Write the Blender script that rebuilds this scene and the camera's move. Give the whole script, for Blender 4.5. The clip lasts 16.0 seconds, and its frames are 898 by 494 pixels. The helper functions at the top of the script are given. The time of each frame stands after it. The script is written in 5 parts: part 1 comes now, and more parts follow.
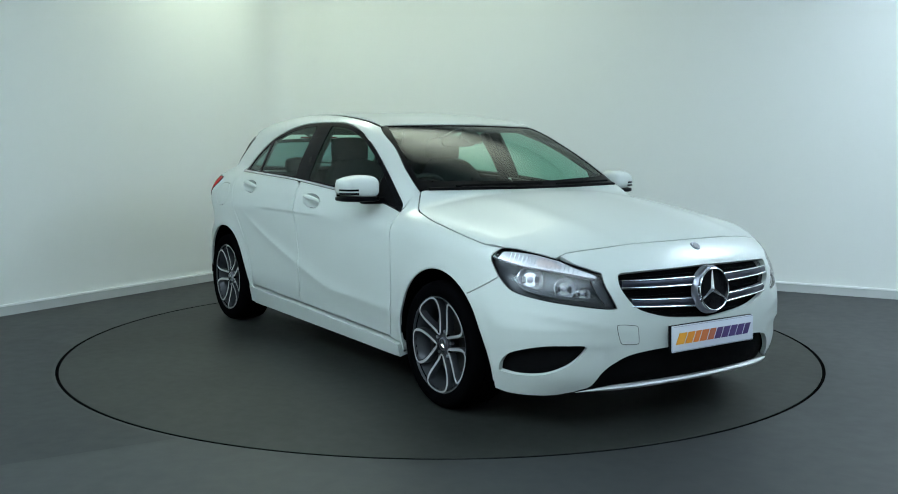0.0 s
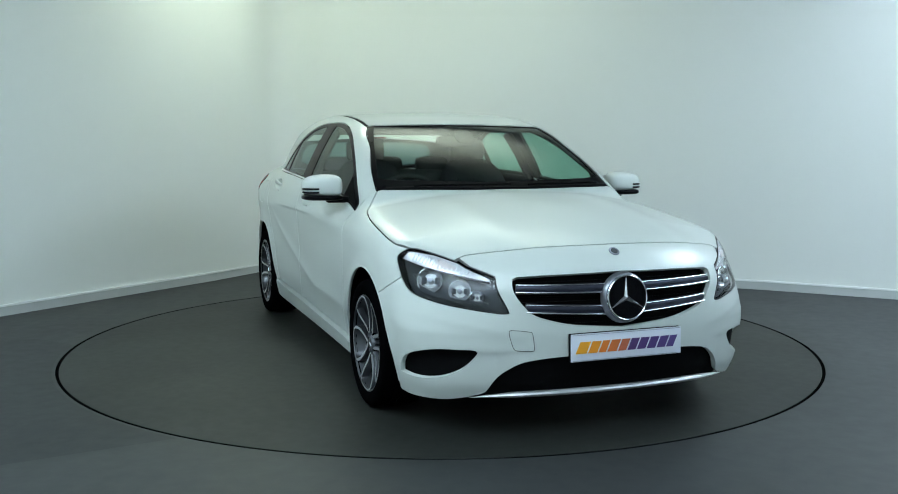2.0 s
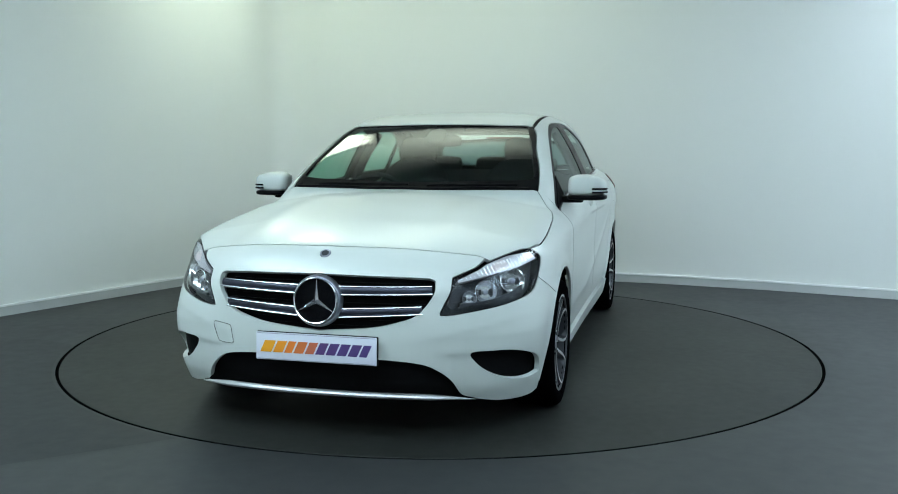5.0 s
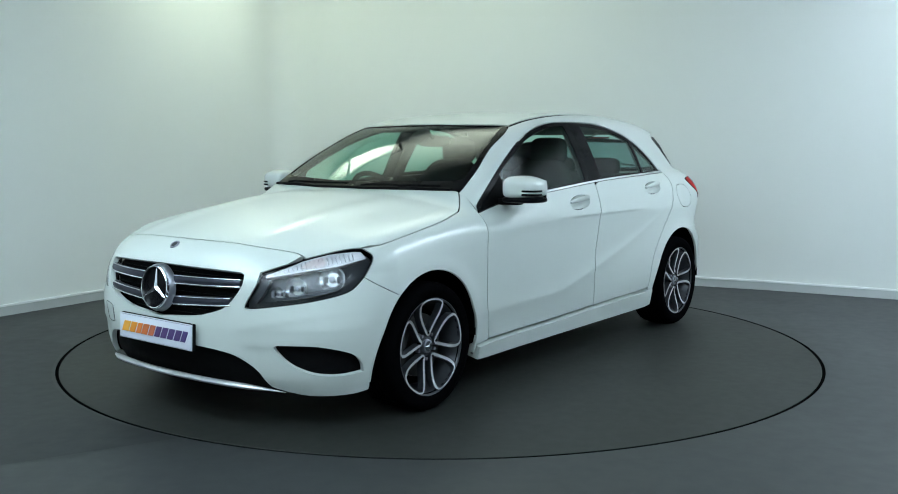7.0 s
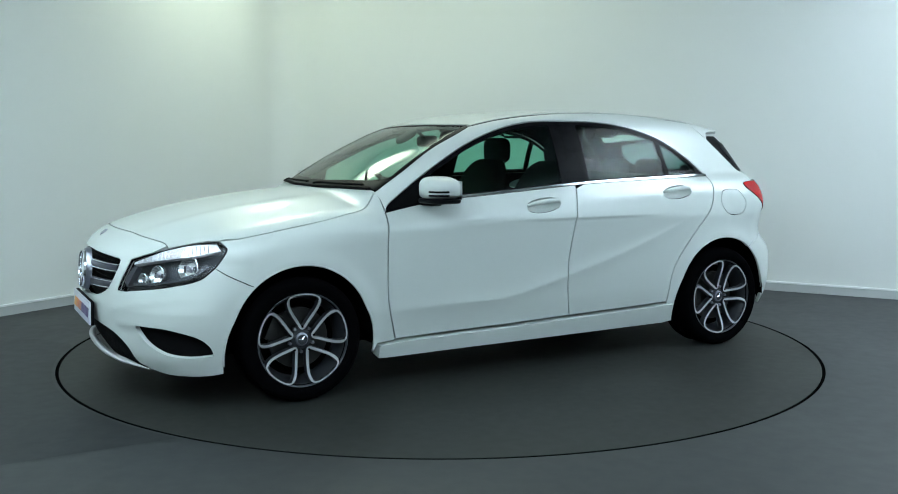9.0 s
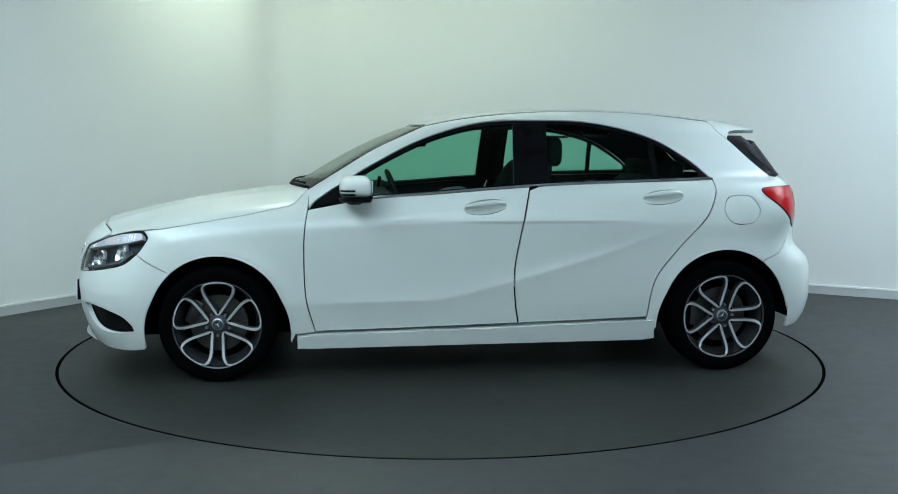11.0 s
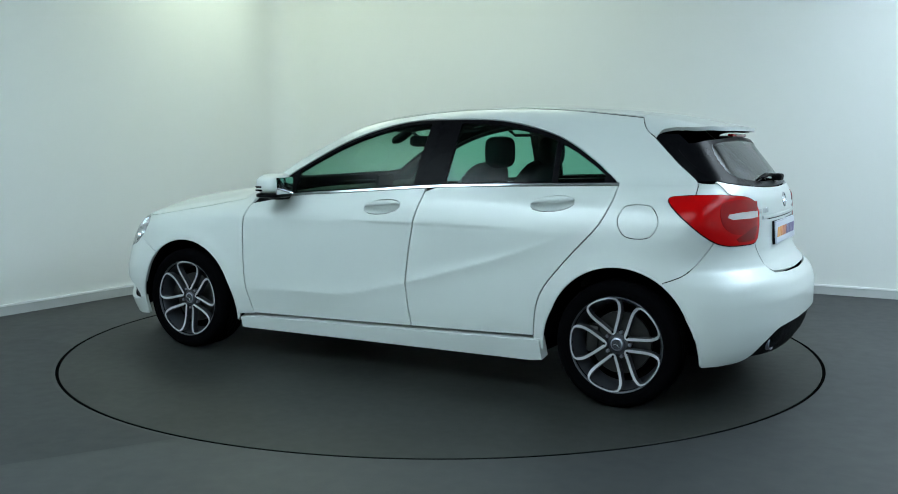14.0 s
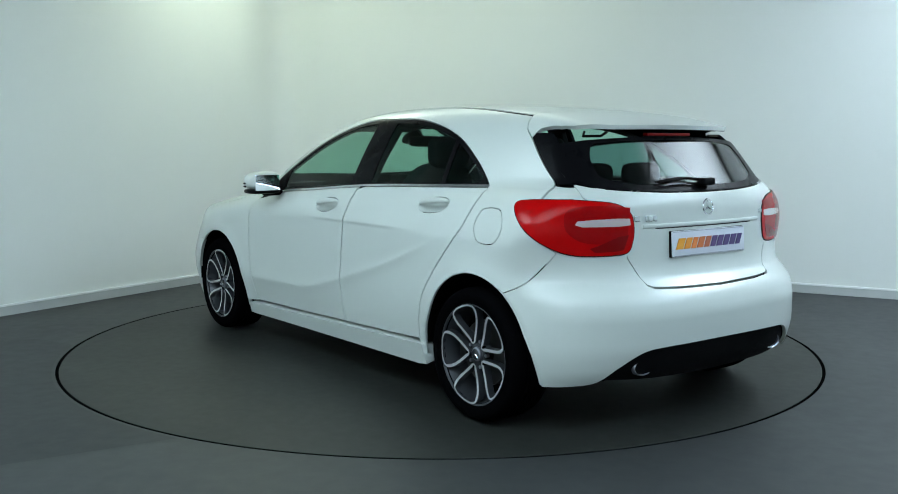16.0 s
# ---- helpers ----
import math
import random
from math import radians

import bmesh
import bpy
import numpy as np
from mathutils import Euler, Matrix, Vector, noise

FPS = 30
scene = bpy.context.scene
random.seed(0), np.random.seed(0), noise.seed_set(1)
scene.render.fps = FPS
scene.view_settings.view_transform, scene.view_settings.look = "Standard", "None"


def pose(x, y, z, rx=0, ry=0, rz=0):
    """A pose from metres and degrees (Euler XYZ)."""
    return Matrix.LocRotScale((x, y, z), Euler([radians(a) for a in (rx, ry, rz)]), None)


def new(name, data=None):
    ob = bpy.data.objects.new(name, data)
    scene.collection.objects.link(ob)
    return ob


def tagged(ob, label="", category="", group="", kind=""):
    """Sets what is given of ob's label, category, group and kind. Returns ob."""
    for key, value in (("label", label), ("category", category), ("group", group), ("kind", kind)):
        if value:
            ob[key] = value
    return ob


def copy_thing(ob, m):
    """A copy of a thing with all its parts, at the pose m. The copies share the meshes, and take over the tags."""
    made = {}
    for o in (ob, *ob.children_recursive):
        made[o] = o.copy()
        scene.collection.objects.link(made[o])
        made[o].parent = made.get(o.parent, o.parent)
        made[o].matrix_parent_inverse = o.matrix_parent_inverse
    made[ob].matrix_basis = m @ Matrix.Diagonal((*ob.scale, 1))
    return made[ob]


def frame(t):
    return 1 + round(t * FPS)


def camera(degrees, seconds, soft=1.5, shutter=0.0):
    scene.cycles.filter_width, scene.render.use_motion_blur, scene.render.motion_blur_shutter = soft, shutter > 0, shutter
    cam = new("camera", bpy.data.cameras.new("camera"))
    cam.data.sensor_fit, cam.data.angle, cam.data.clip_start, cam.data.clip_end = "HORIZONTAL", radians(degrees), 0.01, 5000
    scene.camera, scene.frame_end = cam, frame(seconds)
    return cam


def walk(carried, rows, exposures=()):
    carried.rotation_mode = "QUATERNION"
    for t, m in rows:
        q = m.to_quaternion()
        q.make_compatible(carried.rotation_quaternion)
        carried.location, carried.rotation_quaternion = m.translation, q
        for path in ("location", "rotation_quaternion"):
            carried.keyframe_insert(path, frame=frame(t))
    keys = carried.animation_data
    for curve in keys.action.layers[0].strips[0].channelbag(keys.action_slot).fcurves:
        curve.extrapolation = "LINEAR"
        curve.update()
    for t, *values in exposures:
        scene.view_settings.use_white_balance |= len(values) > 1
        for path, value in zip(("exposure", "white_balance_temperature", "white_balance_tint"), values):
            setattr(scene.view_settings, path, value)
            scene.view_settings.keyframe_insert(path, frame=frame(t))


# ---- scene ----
cam = camera(50.91, 16.0, soft=1.0)

# ---- camera ----
walk(cam, [(0.0, pose(0, -5.826, 1.234, 83.711, -0.077, -0.437)), (16.0, pose(0, -5.826, 1.234, 83.711, -0.077, -0.437))])

# ---- world and exposure ----
world = bpy.data.worlds.new("world")
world.use_nodes = True
world.node_tree.nodes["Background"].inputs[0].default_value = (0.02, 0.02, 0.02, 1)
world.node_tree.nodes["Background"].inputs[1].default_value = 0.1
scene.world = world
scene.view_settings.exposure = 0.0

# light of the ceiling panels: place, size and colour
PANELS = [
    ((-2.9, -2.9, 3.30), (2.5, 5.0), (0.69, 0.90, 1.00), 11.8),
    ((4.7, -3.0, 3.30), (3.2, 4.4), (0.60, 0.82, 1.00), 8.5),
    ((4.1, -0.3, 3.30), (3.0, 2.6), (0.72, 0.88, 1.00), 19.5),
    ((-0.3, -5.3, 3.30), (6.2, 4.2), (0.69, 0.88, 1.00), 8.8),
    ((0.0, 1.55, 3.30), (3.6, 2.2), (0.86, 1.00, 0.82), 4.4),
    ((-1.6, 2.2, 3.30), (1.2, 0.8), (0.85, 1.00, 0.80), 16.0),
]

# ---- materials ----


def material(name, colour, rough=0.5, metal=0.0, coat=0.0, vary=0.06, scale=6.0, bump=0.0, bump_scale=60.0, coat_rough=0.03, emit=None, strength=0.0, ior=1.5, spec=0.5):
    m = bpy.data.materials.new(name)
    m.use_nodes = True
    n, l = m.node_tree.nodes, m.node_tree.links
    b = n["Principled BSDF"]
    b.inputs["Base Color"].default_value = (*colour, 1)
    b.inputs["Roughness"].default_value = rough
    b.inputs["Metallic"].default_value = metal
    b.inputs["IOR"].default_value = ior
    b.inputs["Specular IOR Level"].default_value = spec
    b.inputs["Coat Weight"].default_value = coat
    b.inputs["Coat Roughness"].default_value = coat_rough
    if emit:
        b.inputs["Emission Color"].default_value = (*emit, 1)
        b.inputs["Emission Strength"].default_value = strength
    place = n.new("ShaderNodeTexCoord")
    if vary:
        big, fine, mix, ramp = n.new("ShaderNodeTexNoise"), n.new("ShaderNodeTexNoise"), n.new("ShaderNodeMix"), n.new("ShaderNodeMix")
        big.inputs["Scale"].default_value, fine.inputs["Scale"].default_value = scale, scale * 14
        big.inputs["Detail"].default_value, fine.inputs["Detail"].default_value = 4, 3
        for t in (big, fine):
            l.new(place.outputs["Object"], t.inputs["Vector"])
        mix.data_type = "FLOAT"
        mix.inputs[0].default_value = 0.4
        l.new(big.outputs["Fac"], mix.inputs[2])
        l.new(fine.outputs["Fac"], mix.inputs[3])
        ramp.data_type = "RGBA"
        ramp.inputs[6].default_value = (*[c * (1 - vary) for c in colour], 1)
        ramp.inputs[7].default_value = (*[min(c * (1 + vary), 1) for c in colour], 1)
        l.new(mix.outputs[0], ramp.inputs[0])
        l.new(ramp.outputs[2], b.inputs["Base Color"])
        rr = n.new("ShaderNodeMapRange")
        rr.inputs[3].default_value, rr.inputs[4].default_value = max(rough * (1 - 1.5 * vary), 0), min(rough * (1 + 1.5 * vary), 1)
        l.new(mix.outputs[0], rr.inputs[0])
        l.new(rr.outputs[0], b.inputs["Roughness"])
    if bump:
        t, bp = n.new("ShaderNodeTexNoise"), n.new("ShaderNodeBump")
        t.inputs["Scale"].default_value, t.inputs["Detail"].default_value = bump_scale, 5
        bp.inputs["Strength"].default_value, bp.inputs["Distance"].default_value = bump, 0.004
        l.new(place.outputs["Object"], t.inputs["Vector"])
        l.new(t.outputs["Fac"], bp.inputs["Height"])
        l.new(bp.outputs["Normal"], b.inputs["Normal"])
    return m


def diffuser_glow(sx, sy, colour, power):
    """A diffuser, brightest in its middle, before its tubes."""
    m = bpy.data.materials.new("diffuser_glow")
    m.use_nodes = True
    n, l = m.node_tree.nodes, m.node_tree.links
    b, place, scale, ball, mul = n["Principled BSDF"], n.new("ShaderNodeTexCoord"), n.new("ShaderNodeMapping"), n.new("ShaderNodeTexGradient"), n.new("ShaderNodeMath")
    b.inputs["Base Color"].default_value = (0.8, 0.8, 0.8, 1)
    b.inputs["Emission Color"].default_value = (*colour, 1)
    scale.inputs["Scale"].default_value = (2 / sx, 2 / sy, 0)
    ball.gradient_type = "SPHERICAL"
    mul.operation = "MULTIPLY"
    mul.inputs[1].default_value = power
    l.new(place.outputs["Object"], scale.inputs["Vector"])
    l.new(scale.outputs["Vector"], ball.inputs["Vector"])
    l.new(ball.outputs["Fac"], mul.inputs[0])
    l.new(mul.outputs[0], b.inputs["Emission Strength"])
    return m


def glass(name, tint, rough=0.0, face=0.03):
    """A thin pane: tinted see-through with a mirror's gloss at its face."""
    m = bpy.data.materials.new(name)
    m.use_nodes = True
    n, l = m.node_tree.nodes, m.node_tree.links
    n.remove(n["Principled BSDF"])
    clear, gloss, mix, facing = n.new("ShaderNodeBsdfTransparent"), n.new("ShaderNodeBsdfGlossy"), n.new("ShaderNodeMixShader"), n.new("ShaderNodeLayerWeight")
    power, scale = n.new("ShaderNodeMath"), n.new("ShaderNodeMath")
    clear.inputs["Color"].default_value = (*tint, 1)
    gloss.inputs["Roughness"].default_value = rough
    power.operation, scale.operation = "POWER", "MULTIPLY_ADD"
    power.inputs[1].default_value, scale.inputs[1].default_value, scale.inputs[2].default_value = 4.5, 0.80, face
    l.new(facing.outputs["Facing"], power.inputs[0])
    l.new(power.outputs[0], scale.inputs[0])
    l.new(scale.outputs[0], mix.inputs[0])
    l.new(clear.outputs[0], mix.inputs[1])
    l.new(gloss.outputs[0], mix.inputs[2])
    l.new(mix.outputs[0], n["Material Output"].inputs["Surface"])
    return m


PAINT = material("white_paint", (0.578, 0.617, 0.588), 0.42, 0, 0.7, 0.012, 3.0, 0.008, 250, coat_rough=0.20)
BLACK = material("black_plastic", (0.006, 0.006, 0.0065), 0.55, 0, 0, 0.25, 20, 0.15, 300, spec=0.02)
GLOSSBLACK = material("gloss_black_trim", (0.004, 0.004, 0.005), 0.28, 0, 0.0, 0.1, 12, spec=0.04)
DARK = material("dark_lining", (0.002, 0.002, 0.002), 0.9, 0, 0, 0.2, 15, spec=0.0)
RUBBER = material("tyre_rubber", (0.0022, 0.0022, 0.0026), 0.85, 0, 0, 0.3, 30, 0.3, 120, spec=0.0)
CHROME = material("chrome", (0.82, 0.83, 0.86), 0.10, 1, 0, 0.03, 20)
SATIN = material("satin_silver", (0.34, 0.35, 0.40), 0.36, 1, 0, 0.05, 20)
LOUVRE = material("dark_louvre_grey", (0.05, 0.053, 0.075), 0.34, 0.8, 0, 0.05, 20)
ALLOY = material("grey_alloy", (0.055, 0.058, 0.066), 0.36, 0.6, 0.2, 0.06, 18)
MACHINED = material("machined_alloy", (0.56, 0.56, 0.57), 0.40, 0.6, 0.2, 0.04, 60)
STEEL = material("brake_steel", (0.07, 0.068, 0.066), 0.42, 1, 0, 0.15, 40)
RED = material("red_lens", (0.46, 0.0018, 0.0025), 0.16, 0, 0.0, 0.25, 9, spec=0.16)
INNERRED = material("inner_red_lens", (0.30, 0.0015, 0.0025), 0.18, 0, 0.0, 0.25, 22, spec=0.16)
DARKRED = material("dark_red_lens", (0.20, 0.002, 0.003), 0.18, 0, 0.0, 0.1, 14, spec=0.25)
SMOKE = material("clear_rear_lens", (0.62, 0.50, 0.50), 0.2, 0.3, 1.0, 0.1, 40)
LAMPGREY = material("lamp_bezel", (0.06, 0.066, 0.076), 0.30, 0.4, 0, 0.1, 30)
REFLECT = material("lamp_reflector", (0.86, 0.87, 0.88), 0.18, 0.9, 0, 0.1, 60)
INDICATOR = material("ribbed_indicator", (0.70, 0.68, 0.72), 0.25, 0.2, 0.5, 0.15, 80)
AMBER = material("amber_bulb", (0.60, 0.50, 0.50), 0.3, 0, 0.4, 0.1, 30)
TRIM = material("dark_cabin_trim", (0.010, 0.011, 0.011), 0.7, 0, 0, 0.2, 30, 0.2, 260, spec=0.2)
FABRIC = material("dark_seat_cloth", (0.014, 0.015, 0.016), 0.9, 0, 0, 0.3, 60, 0.4, 400, spec=0.1)
HEADLINING = material("grey_headlining", (0.035, 0.036, 0.034), 0.9, 0, 0, 0.1, 20, spec=0.1)
PLATE = material("plate_white", (0.66, 0.68, 0.76), 0.35, 0, 0.4, 0.03, 20)
WALL = material("wall_paint", (0.74, 0.76, 0.74), 0.75, 0, 0, 0.02, 0.8, 0.06, 90)
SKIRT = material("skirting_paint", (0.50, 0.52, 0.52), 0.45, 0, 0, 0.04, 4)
# paler than the board below: light on the top edge, put into its colour
SKIRTTOP = material("skirting_top_lit", (0.86, 0.87, 0.87), 0.4, 0, 0, 0.03, 4)
CEIL = material("ceiling_paint", (0.60, 0.61, 0.61), 0.85, 0, 0, 0.02, 1)
FLOOR = material("grey_floor_paint", (0.0265, 0.0285, 0.0297), 0.5, 0, 0, 0.20, 0.9, 0.05, 30, spec=0.35)
PATCH = material("darker_grey_floor", (0.0125, 0.0142, 0.0158), 0.5, 0, 0, 0.18, 0.9, 0.05, 30, spec=0.35)
TABLE = material("turntable_paint", (0.0198, 0.0211, 0.0190), 0.5, 0, 0, 0.16, 1.2, 0.05, 30, spec=0.22)
GROOVE = material("groove_black", (0.002, 0.002, 0.002), 0.9, 0, 0, 0.1, 10, spec=0.0)
PANE = glass("tinted_side_glass", (0.46, 0.76, 0.65), face=0.015)
SCREEN = glass("tinted_windscreen", (0.64, 0.80, 0.72), face=0.042)
REARPANE = glass("dark_rear_glass", (0.30, 0.42, 0.43), face=0.024)
LENS = glass("clear_lamp_cover", (0.92, 0.93, 0.94))
SIGNMARK = [material("mark_shade", c, 0.4, 0, 0.2, 0.03, 40) for c in
            ((0.80, 0.34, 0.02), (0.78, 0.28, 0.02), (0.74, 0.20, 0.03), (0.62, 0.16, 0.04), (0.50, 0.13, 0.06),
             (0.085, 0.040, 0.150), (0.080, 0.040, 0.160), (0.075, 0.040, 0.165), (0.075, 0.040, 0.165), (0.07, 0.04, 0.17))]
for i, m in enumerate(SIGNMARK):
    m.name = "mark_shade"

# ---- mesh helpers ----


def part(name, bm, mat, parent=None, label="", smooth=True):
    """Links a bmesh as one mesh object under its thing."""
    me = bpy.data.meshes.new(name)
    bm.to_mesh(me)
    bm.free()
    for m in (mat if isinstance(mat, (list, tuple)) else [mat]):
        me.materials.append(m)
    if smooth:
        me.shade_smooth()
        me.set_sharp_from_angle(angle=radians(38))
    ob = new(name, me)
    ob.parent = parent
    return tagged(ob, label)


def box(sx, sy, sz, at=(0, 0, 0), bevel=0.01, segs=2, taper=(1, 1), turn=None):
    bm = bmesh.new()
    bmesh.ops.create_cube(bm, size=1)
    for v in bm.verts:
        k = (taper[0], taper[1]) if v.co.z > 0 else (1, 1)
        v.co = Vector((v.co.x * sx * k[0], v.co.y * sy * k[1], v.co.z * sz))
    if bevel:
        bmesh.ops.bevel(bm, geom=bm.edges[:], offset=bevel, segments=segs, profile=0.6, affect="EDGES")
    if turn:
        bmesh.ops.transform(bm, matrix=pose(0, 0, 0, *turn), verts=bm.verts)
    bmesh.ops.translate(bm, verts=bm.verts, vec=at)
    return bm


def lathe(profile, n=64, axis="y", at=(0, 0, 0), closed=False):
    """Turns (radius, height) pairs about an axis."""
    bm = bmesh.new()
    rings = []
    for r, h in profile:
        ring = []
        for i in range(n):
            a = 2 * math.pi * i / n
            c, s = r * math.cos(a), r * math.sin(a)
            co = {"y": (c, h, s), "z": (c, s, h), "x": (h, c, s)}[axis]
            ring.append(bm.verts.new(Vector(co) + Vector(at)))
        rings.append(ring)
    pairs = list(zip(rings, rings[1:])) + ([(rings[-1], rings[0])] if closed else [])
    for a, b in pairs:
        for i in range(n):
            bm.faces.new((a[i], a[(i + 1) % n], b[(i + 1) % n], b[i]))
    if not closed:
        for ring, (r, h) in ((rings[0], profile[0]), (rings[-1], profile[-1])):
            if r < 0.2 and r > 1e-5:
                bm.faces.new(ring)
    bmesh.ops.recalc_face_normals(bm, faces=bm.faces)
    return bm


def tube(points, r, n=10, closed=False, flat_to=None, ends=0):
    """A round bar along a line of points; flat_to gives (width, depth) of an oval bar."""
    bm = bmesh.new()
    pts = [Vector(p) for p in points]
    rings = []
    up = Vector((0, 0, 1))
    for i, p in enumerate(pts):
        a = pts[i - 1] if (i or closed) else p
        b = pts[(i + 1) % len(pts)] if (i + 1 < len(pts) or closed) else p
        d = (b - a).normalized()
        s = d.cross(up)
        s = s.normalized() if s.length > 1e-3 else Vector((1, 0, 0))
        t = s.cross(d).normalized()
        w, h = flat_to or (r, r)
        if ends:
            k = min(1, (i + 0.3) / ends, (len(pts) - 0.7 - i) / ends)
            w, h = w * k, h * k
        rings.append([bm.verts.new(p + s * (w * math.cos(2 * math.pi * k / n)) + t * (h * math.sin(2 * math.pi * k / n))) for k in range(n)])
    for i in range(len(rings) - (0 if closed else 1)):
        a, b = rings[i], rings[(i + 1) % len(rings)]
        for k in range(n):
            bm.faces.new((a[k], a[(k + 1) % n], b[(k + 1) % n], b[k]))
    if not closed:
        bm.faces.new(rings[0])
        bm.faces.new(rings[-1])
    bmesh.ops.recalc_face_normals(bm, faces=bm.faces)
    return bm


def prism(outline, depth, at=None, bevel=0.0):
    """A flat outline (u, v) given depth along its normal; at is the pose of its plane."""
    bm = bmesh.new()
    f = bm.faces.new([bm.verts.new((u, v, 0)) for u, v in outline])
    r = bmesh.ops.extrude_face_region(bm, geom=[f])
    bmesh.ops.translate(bm, verts=[v for v in r["geom"] if isinstance(v, bmesh.types.BMVert)], vec=(0, 0, depth))
    bmesh.ops.recalc_face_normals(bm, faces=bm.faces)
    if bevel:
        bmesh.ops.bevel(bm, geom=[e for e in bm.edges if not e.is_contiguous or e.calc_face_angle(0) > 0.8], offset=bevel, segments=2, affect="EDGES")
    if at:
        bmesh.ops.transform(bm, matrix=at, verts=bm.verts)
    return bm


# ---- the room ----


def wall_line():
    """The foot of the walls, round the room: a soft corner and a back wall that bows towards the turntable."""
    left = [(-5.6, -3.2), (-4.4, -1.2), (-3.155, 0.838), (-2.067, 2.587), (-1.72, 3.25)]
    corner = [(-1.66, 3.38), (-1.59, 3.47), (-1.48, 3.50), (-1.36, 3.47)]
    back = [(0.2, 3.02), (1.9, 2.453), (2.77, 2.06), (3.629, 1.58), (5.2, 0.62), (6.8, -0.5)]
    return left + corner + back


def ribbon(line, z0, z1, thick):
    """A wall of a thickness along a line, its inner face on the line."""
    bm = bmesh.new()
    line = [Vector((*p, 0)) for p in line]
    n, loops = len(line), []
    for i, p in enumerate(line):
        d = (line[min(i + 1, n - 1)] - line[max(i - 1, 0)]).normalized()
        out = Vector((-d.y, d.x, 0)) * thick
        loops.append([bm.verts.new(q) for q in (p + Vector((0, 0, z0)), p + Vector((0, 0, z1)), p + out + Vector((0, 0, z1)), p + out + Vector((0, 0, z0)))])
    for a, b in zip(loops, loops[1:]):
        for k in range(4):
            bm.faces.new((a[k], a[(k + 1) % 4], b[(k + 1) % 4], b[k]))
    bm.faces.new(loops[0]), bm.faces.new(loops[-1])
    bmesh.ops.recalc_face_normals(bm, faces=bm.faces)
    return bm


